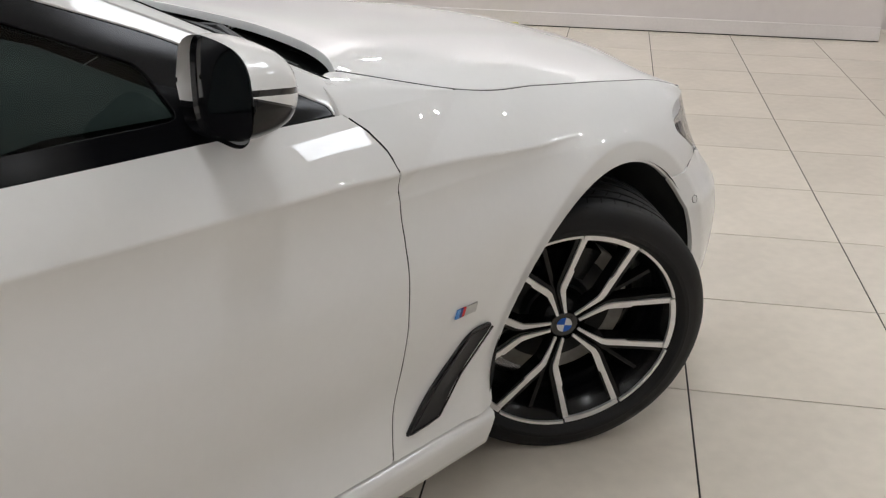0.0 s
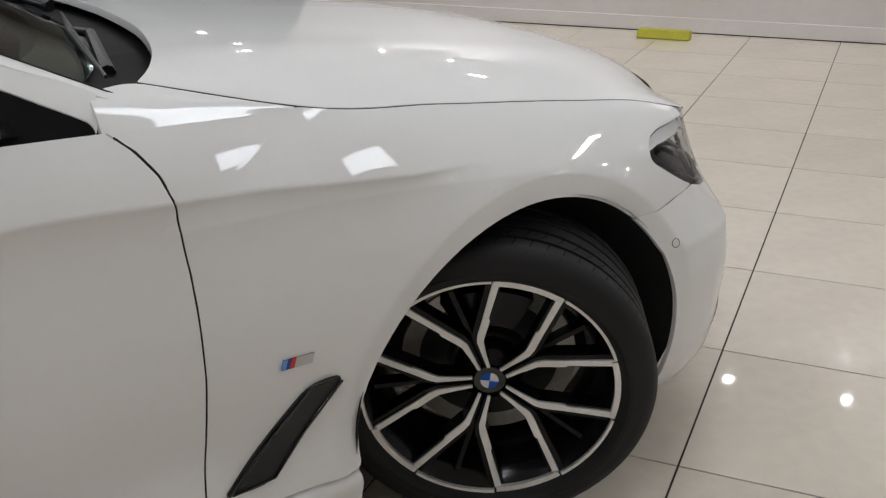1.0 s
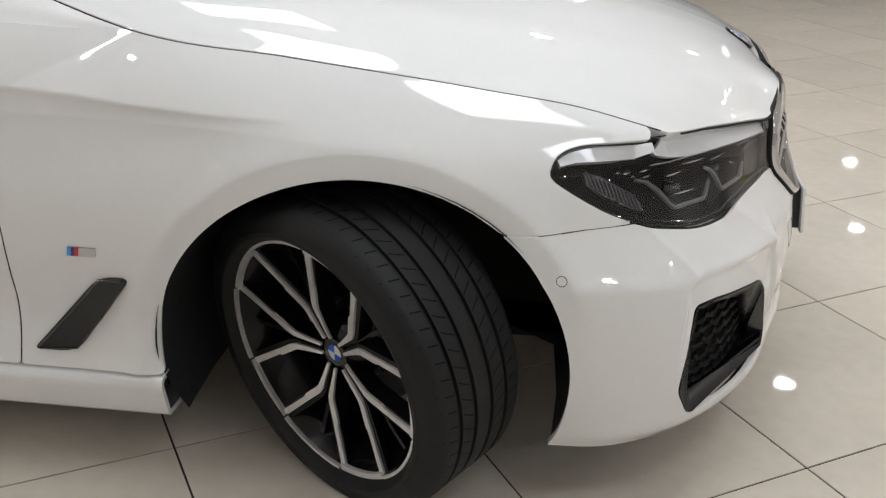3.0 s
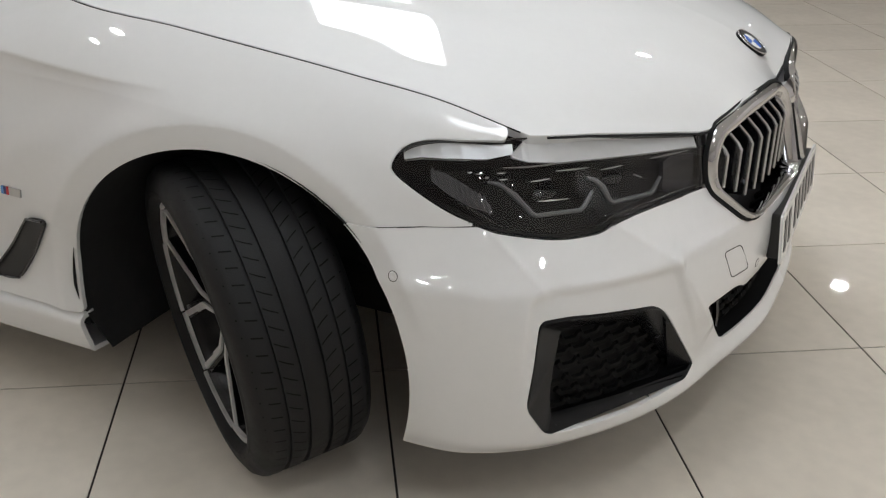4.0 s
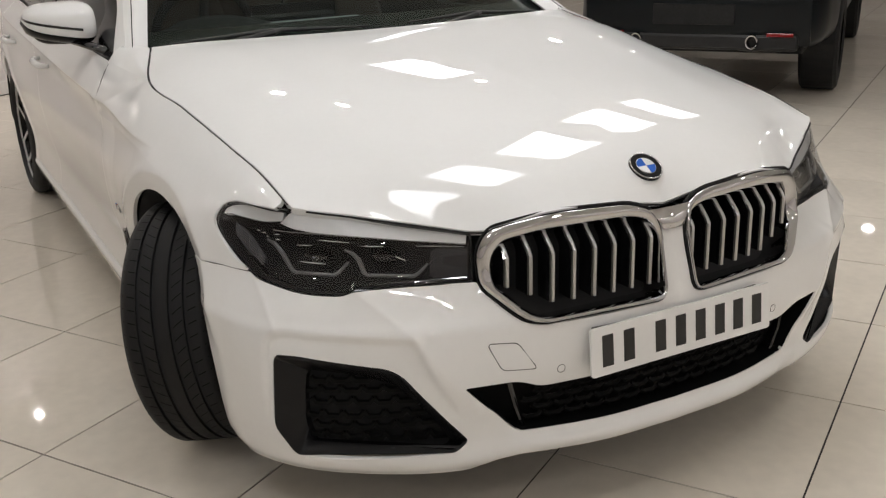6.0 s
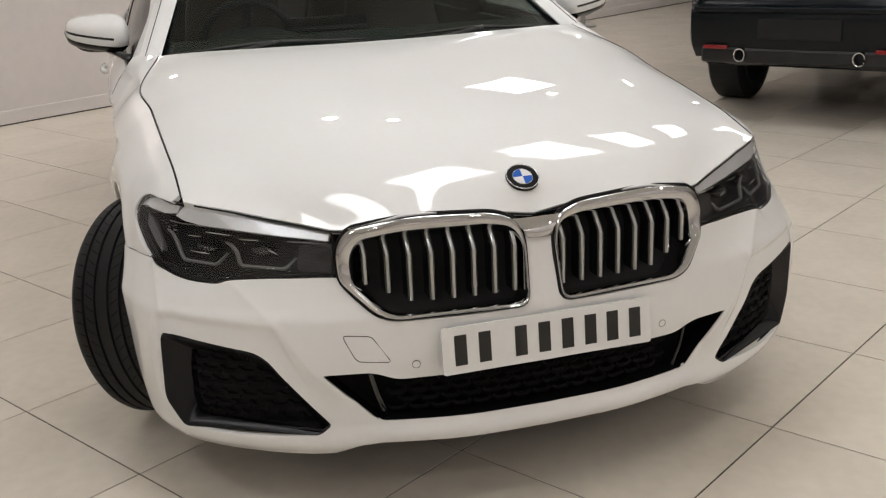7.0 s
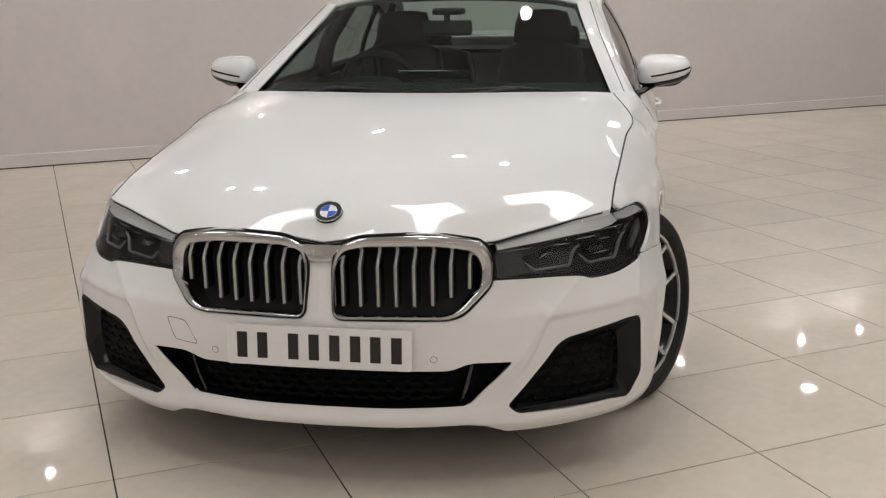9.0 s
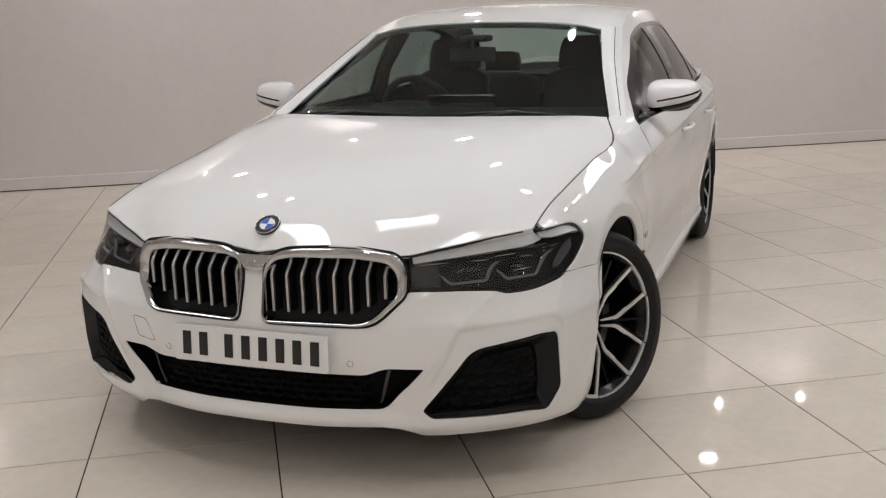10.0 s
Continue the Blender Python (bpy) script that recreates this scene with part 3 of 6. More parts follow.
SEAM = [(-2, 0.95), (0.16, 0.95), (0.285, 0.622), (0.44, 0.618), (0.58, 0.608), (0.75, 0.600)]

car = empty("car", "white saloon car with chrome grille and turned front wheels", "car")
lamp_in = inside(LAMP, FQ, FZ)
fog_in = inside(FOG, FQ, FZ)
mid_in = inside(INTAKE, FQ, FZ)
kid_in = inside(KIDNEY, FQ, FZ)
arch_front = inside(ARCH_F, FRONT[..., 1], FRONT[..., 2])
hood_line = above([(-2, 0.70), (-0.872, 0.70), (-0.37, 0.70), (-0.345, 0.700), (0.24, 0.725), (0.27, 0.80), (1, 0.80)], FQ, FZ)
lamp_end = inside(np.array([(-0.40, 0.607), (-0.345, 0.607), (-0.345, 0.78), (-0.40, 0.78)]), FQ, FZ)
bumper_keep = np.minimum.reduce([-lamp_end, -lamp_in + 0.001, -fog_in, -mid_in, -kid_in - 0.004, -arch_front, -above(SEAM, FQ, FZ) - 0.0006, -hood_line, above([(-2, 0.208), (-0.50, 0.208), (-0.43, 0.200), (-0.34, 0.171), (2, 0.171)], FQ, FZ)])
side_arches = np.minimum(-inside(ARCH_F, SY, SZ), -inside(ARCH_R, SY, SZ))
side_q = FLANK[..., 0] + SY
FENDER_REAR = [(-0.1, 0.672), (0.28, 0.620), (0.42, 0.608), (0.55, 0.604), (0.72, 0.608), (0.82, 0.617), (0.87, 0.632), (0.905, 0.656), (0.93, 0.684), (0.95, 0.710), (1.2, 0.82)]
fender_cut = above(FENDER_REAR, SZ, SY)
SILL = 0.270
fender_keep = np.minimum.reduce([side_arches, -inside(LAMP, side_q, SZ) + 0.003, np.maximum(above(SEAM, side_q, SZ) - 0.0008, SY + 0.2), -fender_cut - 0.002, SZ - SILL - 0.002, np.where(SY > -0.25, 1, (side_q - 0.18))])
door1_keep = np.minimum.reduce([fender_cut - 0.002, SZ - SILL - 0.002, 1.86 - SY - 0.002 + (SZ - 0.6) * 0.03])
rear_line = above([(0.2, 2.55), (0.45, 2.55), (0.62, 2.66), (0.75, 2.86), (1.0, 2.98)], SZ, SY)
door2_keep = np.minimum.reduce([SY - (SZ - 0.6) * 0.03 - 1.862, SZ - SILL - 0.002, -rear_line - 0.002, side_arches])
quarter_keep = np.minimum.reduce([rear_line - 0.002, side_arches, SZ - SILL + 0.01])

full_hood = np.concatenate([HOOD[:, :0:-1] * np.array([-1, 1, 1]), HOOD], axis=1)
full_hood_n = normals(full_hood, (0, 0, 1))
rim_gap = np.minimum(np.linalg.norm(full_hood - full_hood[:, :1], axis=-1), np.linalg.norm(full_hood - full_hood[:, -1:], axis=-1)) - 0.0035
hood = sheet("hood", full_hood, full_hood_n, rim_gap, PAINT, car, thick=0.018)
full_front = np.concatenate([FRONT[:, :0:-1] * np.array([-1, 1, 1]), FRONT], axis=1)
full_front_n = np.concatenate([FRONT_N[:, :0:-1] * np.array([-1, 1, 1]), FRONT_N], axis=1)
# black tubes stand in for the shade in the hood's gaps
for sg in (-1, 1):
    flip = np.array([sg, 1, 1])
    run = [HOOD[i, -1] * flip + np.array([sg * 0.0012, 0, -0.0008]) for i in range(1, 110, 2)]
    part("hood_seam", tube([tuple(p) for p in run], 0.0014, 6), VOID, car, "dark tube for the shade in the hood shut line")
    run = [HOOD[0, j] * flip + np.array([0, -0.003, -0.005]) for j in list(range(0, 88, 3))]
    part("hood_seam", tube([tuple(p) for p in run], 0.0022, 6), VOID, car, "dark tube for the shade under the hood edge")
bumper = sheet("front_bumper", full_front, full_front_n, np.concatenate([bumper_keep[:, :0:-1], bumper_keep], axis=1), PAINT, car)
for mirror in (True, False):
    sheet("fender", FLANK, FLANK_N, fender_keep, PAINT, car, mirror=mirror)
    sheet("front_door", FLANK, FLANK_N, door1_keep, PAINT, car, mirror=mirror)
    sheet("rear_door", FLANK, FLANK_N, door2_keep, PAINT, car, mirror=mirror)
    sheet("rear_quarter", FLANK, FLANK_N, quarter_keep, PAINT, car, mirror=mirror)
    sheet("inner_shell", FLANK, FLANK_N, np.minimum(side_arches - 0.004, np.maximum(SY + 0.3, side_q - 0.5)), VOID, car, thick=0, mirror=mirror, lift=-0.016)
    sheet("inner_nose", FRONT, FRONT_N, np.minimum.reduce([-arch_front - 0.004, -hood_line - 0.01, -lamp_in - 0.006, -fog_in - 0.004, -kid_in - 0.004, -mid_in - 0.004]), VOID, car, thick=0, mirror=mirror, lift=-0.014)
    # sill between the arches
    sill_rows = [[(x, y, z) for y in (0.334, 0.40, 1.0, 1.8, 2.45, 2.53)] for x, z in ((0.885, 0.268), (0.917, 0.264), (0.925, 0.256), (0.921, 0.225), (0.910, 0.190), (0.903, 0.172), (0.88, 0.168), (0.72, 0.172))]
    S = patch(sill_rows, 24, 40)
    sheet("sill", S, normals(S, (1, 0, 0)), None, PAINT, car, mirror=mirror)

# shut lines round fender and door, their shade put in as dark tubes
for mirror in (True, False):
    zs = np.linspace(0.275, 0.924, 60)
    part("door_seam", tube([on_flank(np.interp(z, *np.transpose(FENDER_REAR)), z, -0.0030, mirror) for z in zs], 0.0025, 6), VOID, car, "dark tube for the shade in the door shut line")
    part("bumper_seam", tube([on_front(q, np.interp(q, *np.transpose(SEAM)) , -0.0002, mirror) for q in np.linspace(0.30, 0.50, 14)], 0.0008, 6), VOID, car, "thin dark tube for the bumper shut line")
    part("door_seam", tube([on_flank(1.86 + (z - 0.6) * 0.03, z, -0.0040, mirror) for z in np.linspace(0.275, 0.93, 20)], 0.0022, 6), VOID, car, "dark tube for the shade in the door shut line")

# windscreen, roof and rear
SCREEN_NET = [
    [(0, 0.53, 0.972), (0.30, 0.545, 0.970), (0.55, 0.60, 0.966), (0.757, 0.712, 0.956)],
    [(0, 0.93, 1.168), (0.30, 0.945, 1.162), (0.52, 0.985, 1.148), (0.672, 1.045, 1.127)],
    [(0, 1.30, 1.352), (0.30, 1.31, 1.343), (0.48, 1.33, 1.325), (0.578, 1.353, 1.302)],
]
SCR = patch(SCREEN_NET, 60, 60)
SCR = np.concatenate([SCR[:, :0:-1] * np.array([-1, 1, 1]), SCR], axis=1)
SCR_N = normals(SCR, (0, -0.5, 1))
scr_u = np.minimum(np.linalg.norm(SCR - SCR[:, :1], axis=-1), np.linalg.norm(SCR - SCR[:, -1:], axis=-1))
scr_v = np.minimum(np.linalg.norm(SCR - SCR[:1], axis=-1) - 0.10, np.linalg.norm(SCR - SCR[-1:], axis=-1) - 0.045)
scr_in = np.minimum(scr_u - 0.022, scr_v)
screen = sheet("windscreen", SCR, SCR_N, None, SCREEN, car, "tinted windscreen glass", thick=0.0)
sheet("windscreen_border", SCR, SCR_N, -scr_in, PRIVACY, car, "black printed glass border", thick=0.003, lift=-0.006)
ROOF_NET = [
    [(0, 1.303, 1.355), (0.30, 1.313, 1.346), (0.48, 1.333, 1.328), (0.578, 1.356, 1.306), (0.660, 1.43, 1.292)],
    [(0, 1.58, 1.413), (0.30, 1.59, 1.406), (0.50, 1.60, 1.388), (0.58, 1.61, 1.373), (0.640, 1.62, 1.352)],
    [(0, 2.0, 1.439), (0.30, 2.0, 1.432), (0.50, 2.0, 1.414), (0.585, 2.0, 1.401), (0.640, 2.0, 1.384)],
    [(0, 2.45, 1.426), (0.30, 2.45, 1.419), (0.50, 2.45, 1.401), (0.58, 2.45, 1.388), (0.634, 2.45, 1.373)],
    [(0, 2.82, 1.382), (0.30, 2.81, 1.375), (0.48, 2.79, 1.357), (0.56, 2.77, 1.342), (0.612, 2.75, 1.326)],
]
RF = patch(ROOF_NET, 50, 40)
RF = np.concatenate([RF[:, :0:-1] * np.array([-1, 1, 1]), RF], axis=1)
sheet("roof", RF, normals(RF, (0, 0, 1)), None, PAINT, car, thick=0.01)
sheet("headliner", RF, normals(RF, (0, 0, 1)), None, CABIN, car, thick=0, lift=-0.03)
REAR_NET = [
    [(0, 2.82, 1.360), (0.30, 2.81, 1.353), (0.48, 2.79, 1.335), (0.56, 2.77, 1.320)],
    [(0, 3.12, 1.230), (0.30, 3.10, 1.223), (0.50, 3.07, 1.205), (0.59, 3.04, 1.190)],
    [(0, 3.40, 1.072), (0.30, 3.38, 1.068), (0.52, 3.34, 1.058), (0.63, 3.30, 1.045)],
]
RW = patch(REAR_NET, 30, 30)
RW = np.concatenate([RW[:, :0:-1] * np.array([-1, 1, 1]), RW], axis=1)
sheet("rear_window", RW, normals(RW, (0, 0.5, 1)), None, SCREEN, car, "tinted rear window glass", thick=0)
BOOT_NET = [
    [(0, 3.40, 1.068), (0.30, 3.38, 1.064), (0.56, 3.34, 1.048), (0.70, 3.32, 1.020), (0.805, 3.30, 0.972)],
    [(0, 3.70, 1.070), (0.30, 3.69, 1.066), (0.55, 3.68, 1.048), (0.68, 3.68, 1.022), (0.764, 3.70, 0.983)],
    [(0, 3.98, 1.062), (0.30, 3.97, 1.056), (0.50, 3.95, 1.040), (0.62, 3.95, 1.018), (0.700, 4.01, 0.991)],
    [(0, 4.06, 1.000), (0.30, 4.05, 0.995), (0.50, 4.04, 0.98), (0.65, 4.03, 0.96), (0.745, 4.015, 0.955)],
    [(0, 4.06, 0.80), (0.30, 4.06, 0.80), (0.50, 4.06, 0.80), (0.68, 4.05, 0.80), (0.795, 4.02, 0.80)],
    [(0, 4.10, 0.60), (0.30, 4.10, 0.60), (0.50, 4.09, 0.60), (0.68, 4.08, 0.60), (0.800, 4.02, 0.60)],
    [(0, 4.09, 0.35), (0.30, 4.09, 0.35), (0.50, 4.08, 0.35), (0.68, 4.07, 0.35), (0.785, 4.02, 0.35)],
    [(0, 4.02, 0.22), (0.30, 4.02, 0.22), (0.50, 4.01, 0.22), (0.66, 4.00, 0.22), (0.76, 3.98, 0.24)],
]
BT = patch(BOOT_NET, 60, 40)
BT = np.concatenate([BT[:, :0:-1] * np.array([-1, 1, 1]), BT], axis=1)
sheet("boot", BT, normals(BT, (0, 1, 0.3)), None, PAINT, car, thick=0.01)

# side of the cabin: pillars and windows
RAIL = [(0.814, 0.677, 0.978), (0.745, 0.95, 1.100), (0.688, 1.25, 1.232), (0.643, 1.55, 1.334), (0.640, 1.95, 1.380), (0.638, 2.30, 1.379), (0.622, 2.65, 1.346), (0.603, 2.98, 1.255), (0.612, 3.22, 1.135), (0.66, 3.42, 1.045)]
BELT = [(0.858, 0.695, 0.933), (0.865, 0.98, 0.937), (0.865, 1.25, 0.942), (0.863, 1.55, 0.948), (0.859, 1.95, 0.957), (0.853, 2.30, 0.964), (0.844, 2.65, 0.972), (0.831, 2.98, 0.979), (0.816, 3.25, 0.985), (0.793, 3.50, 0.992)]
CAB_NET = []
for a, b in zip(RAIL, BELT):
    a, b = np.array(a), np.array(b)
    CAB_NET.append([a * (1 - t) + b * t + np.array([0.035 * t * (1 - t) * 4 * min(1, (a[2] - b[2]) / 0.3) * 0.7, 0, 0]) for t in (0, 0.33, 0.67, 1)])
CAB = patch(CAB_NET, 200, 60)
CAB_N = normals(CAB, (1, 0, 0.3))
CY, CZ = CAB[..., 1], CAB[..., 2]
GLASS_F = rounded([(0.97, 0.972, 0.02), (1.00, 1.048, 0.02), (1.50, 1.262, 0.06), (1.80, 1.304, 0.02), (1.835, 0.980, 0.015)])
GLASS_R = rounded([(1.905, 0.982, 0.015), (1.88, 1.310, 0.02), (2.30, 1.310, 0.1), (2.58, 1.280, 0.06), (2.76, 0.985, 0.03)])
GLASS_Q = rounded([(2.805, 0.988, 0.02), (2.645, 1.262, 0.03), (2.90, 1.185, 0.08), (3.10, 1.04, 0.06), (3.12, 0.998, 0.03)])
BAND = rounded([(0.696, 0.922, 0.005), (0.696, 0.944, 0.01), (0.945, 1.076, 0.05), (1.49, 1.280, 0.10), (1.82, 1.326, 0.1), (2.32, 1.328, 0.2), (2.64, 1.290, 0.1), (2.94, 1.195, 0.1), (3.15, 1.05, 0.06), (3.17, 0.986, 0.03), (2.3, 0.961, 0.1), (1.5, 0.944, 0.1)])
panes = np.maximum.reduce([inside(GLASS_F, CY, CZ), inside(GLASS_R, CY, CZ), inside(GLASS_Q, CY, CZ)])
band = inside(BAND, CY, CZ)
for mirror in (True, False):
    sheet("cabin_side", CAB, CAB_N, -band, PAINT, car, mirror=mirror, thick=0.012)
    sheet("window_trim", CAB, CAB_N, np.minimum(band, -panes), TRIMBLACK, car, "gloss black window surround", mirror=mirror, thick=0.012, lift=-0.003)
    for nm, g in (("front_door_glass", GLASS_F), ("rear_door_glass", GLASS_R), ("quarter_glass", GLASS_Q)):
        sheet(nm, CAB, CAB_N, inside(g, CY, CZ) + 0.004, SIDEGLASS, car, "dark tinted side glass", mirror=mirror, thick=0, lift=-0.006)
    # front pillar between screen and side window
    ws = [np.array(p) for p in ((0.772, 0.664, 0.936), (0.672, 1.040, 1.129), (0.578, 1.356, 1.304))]
    ra = [np.array(p) for p in ((0.826, 0.636, 0.956), (0.722, 1.068, 1.153), (0.660, 1.43, 1.292))]
    inner = [a + np.array(d) for a, d in zip(ws, ((-0.022, 0.0, 0.020), (-0.030, 0.0, 0.030), (-0.006, 0.0, 0.008)))]
    rows = [[a, a * 0.5 + b * 0.5 + np.array([0.004, -0.004, 0.012]), b] for a, b in zip(inner, ra)]
    PL = patch(rows, 40, 12)
    sheet("front_pillar", PL, normals(PL, (0.5, -0.5, 1)), None, PAINT, car, mirror=mirror, thick=0.012)
    line = [a * 0.40 + b * 0.60 + np.array([0.004, -0.004, 0.0115]) for a, b in zip(inner, ra)]
    part("pillar_seam", tube([(p[0] * (-1 if mirror else 1), p[1], p[2]) for p in hermite([0, 0.5, 1], line, np.linspace(0, 1, 12))], 0.0016, 6), VOID, car, "thin dark pillar line")
    rows = [[(0.56, 2.77, 1.320), (0.590, 2.76, 1.318), (0.616, 2.75, 1.304)], [(0.59, 3.04, 1.190), (0.605, 3.03, 1.19), (0.603, 3.0, 1.24)], [(0.63, 3.30, 1.047), (0.68, 3.33, 1.045), (0.785, 3.45, 0.976)]]
    PL = patch(rows, 30, 10)
    sheet("rear_pillar", PL, normals(PL, (0.5, 0.5, 0.6)), None, PAINT, car, mirror=mirror, thick=0.006)

# dark scuttle with the wiper trough, under the hood's rear edge
bm = bmesh.new()
for s in (-1, 1):
    pts = [(s * x, y, z) for x, y, z in ((0.0, 0.37, 0.942), (0.35, 0.40, 0.942), (0.58, 0.47, 0.936), (0.735, 0.57, 0.932), (0.80, 0.70, 0.942), (0.76, 0.80, 0.962), (0.55, 0.72, 0.976), (0.30, 0.66, 0.978), (0.0, 0.64, 0.980))]
    f = bm.faces.new([bm.verts.new(p) for p in pts])
bmesh.ops.remove_doubles(bm, verts=bm.verts, dist=1e-4)
bmesh.ops.recalc_face_normals(bm, faces=bm.faces)
part("scuttle", bm, MESHBLACK, car, "black plastic wiper scuttle")
for s, a, b in ((-1, (-0.69, 0.625, 0.973), (-0.06, 0.520, 0.986)), (1, (0.08, 0.520, 0.986), (0.64, 0.600, 0.975))):
    wiper = part("wiper", tube([a, [(p + q) / 2 + d for p, q, d in zip(a, b, (0, 0.012, 0.012))], b], [0.003, 0.008, 0.003], 8), BLACK, car, "black wiper blade")
    part("wiper_arm", tube([(a[0] * 0.8 + b[0] * 0.2, a[1] - 0.04, a[2] - 0.02), [(p + q) / 2 + d for p, q, d in zip(a, b, (0, -0.02, 0.010))], (a[0] * 0.45 + b[0] * 0.55, (a[1] + b[1]) / 2 + 0.004, (a[2] + b[2]) / 2 + 0.014)], [0.014, 0.010, 0.007], 8), BLACK, wiper)

# underside
for y0, y1, w in ((-0.74, -0.50, 0.50), (-0.50, 0.36, 0.50), (0.36, 2.50, 0.84), (2.50, 3.34, 0.52), (3.34, 3.95, 0.66)):
    part("underbody", boxed(-w, w, y0, y1, 0.185, 0.30, bevel=0.02), VOID, car)
for axle in (AXLE_F, AXLE_R):
    for sg in (-1, 1):
        bm = bmesh.new()
        rings = []
        for i in range(45):
            a = radians(-24 + 228 * i / 44)
            low = max(0.0, -math.sin(a))
            out = 0.922 - 0.12 * low
            ry, rz = 0.394, 0.375
            rings.append([bm.verts.new((sg * x, axle + r * ry * math.cos(a), HUB + r * rz * math.sin(a))) for x, r in ((0.50, 0.1), (0.50, 0.99), (0.70, 1.02), (out, 1.0))])
        for a, b in zip(rings, rings[1:]):
            for k in range(3):
                bm.faces.new((a[k], b[k], b[k + 1], a[k + 1]))
        bmesh.ops.recalc_face_normals(bm, faces=bm.faces)
        part("arch_liner", bm, LINER, car, "black felt wheel arch liner", smooth=True)

# fender corner beside the scuttle, between the flank's edge and the hood's
hood_edge = HOOD[:, -1]
for mirror in (True, False):
    rows = [[], [], []]
    for y in (0.375, 0.43, 0.49, 0.55, 0.595, 0.69):
        a = np.array([np.interp(y, FLANK[:, 0, 1], FLANK[:, 0, k]) for k in range(3)])
        c = np.array([np.interp(y, hood_edge[:, 1], hood_edge[:, k]) for k in range(3)]) + np.array([0.004, 0, -0.001]) if y < 0.6 else np.array([0.808, 0.69, 0.979])
        mid = (a + c) / 2 + np.array([0.06, 0, 0.08]) * np.linalg.norm(a - c)
        for row, p in zip(rows, (a, mid, c)):
            row.append(tuple(p))
    PL = patch(rows, 16, 40)
    sheet("fender_corner", PL, normals(PL, (0.5, 0, 1)), None, PAINT, car, mirror=mirror, thick=0.012)


# ---- wheels ----
def arm_strip(bm, pts, width, y0, y1, widths=None):
    """A flat bar along points (a, b) of the wheel's plane; y0 outer face, y1 back, along x."""
    P = [Vector(p) for p in pts]
    L, R = [], []
    for i, p in enumerate(P):
        a, b = P[max(i - 1, 0)], P[min(i + 1, len(P) - 1)]
        t = (b - a).normalized()
        n = Vector((-t.y, t.x))
        w = (widths[i] if widths else width) / 2
        L.append(p + n * w)
        R.append(p - n * w)
    xo = lambda p, x: bm.verts.new((x - 0.036 * (1 - p.length / 0.255), p.x, p.y))
    lo, ro = [xo(p, y0) for p in L], [xo(p, y0) for p in R]
    lb, rb = [xo(p, y1) for p in L], [xo(p, y1) for p in R]
    for i in range(len(P) - 1):
        for q in ((lo[i], lo[i + 1], ro[i + 1], ro[i]), (lb[i], rb[i], rb[i + 1], lb[i + 1]), (lo[i], lb[i], lb[i + 1], lo[i + 1]), (ro[i], ro[i + 1], rb[i + 1], rb[i])):
            bm.faces.new(q)
    for k in (0, -1):
        bm.faces.new((lo[k], ro[k], rb[k], lb[k]))


def polar(r, deg):
    return (r * math.cos(math.radians(deg)), r * math.sin(math.radians(deg)))


def arc_piece(r0, r1, a0, a1, x0, x1, n=14):
    bm = bmesh.new()
    rings = []
    for i in range(n + 1):
        a = math.radians(a0 + (a1 - a0) * i / n)
        rings.append([bm.verts.new((x, r * math.cos(a), r * math.sin(a))) for x, r in ((x0, r0), (x0 + 0.001, r1), (x1, r1), (x1, r0))])
    for i in range(n):
        for k in range(4):
            bm.faces.new((rings[i][k], rings[i + 1][k], rings[i + 1][(k + 1) % 4], rings[i][(k + 1) % 4]))
    bm.faces.new(rings[0])
    bm.faces.new(list(reversed(rings[-1])))
    bmesh.ops.recalc_face_normals(bm, faces=bm.faces)
    return bm


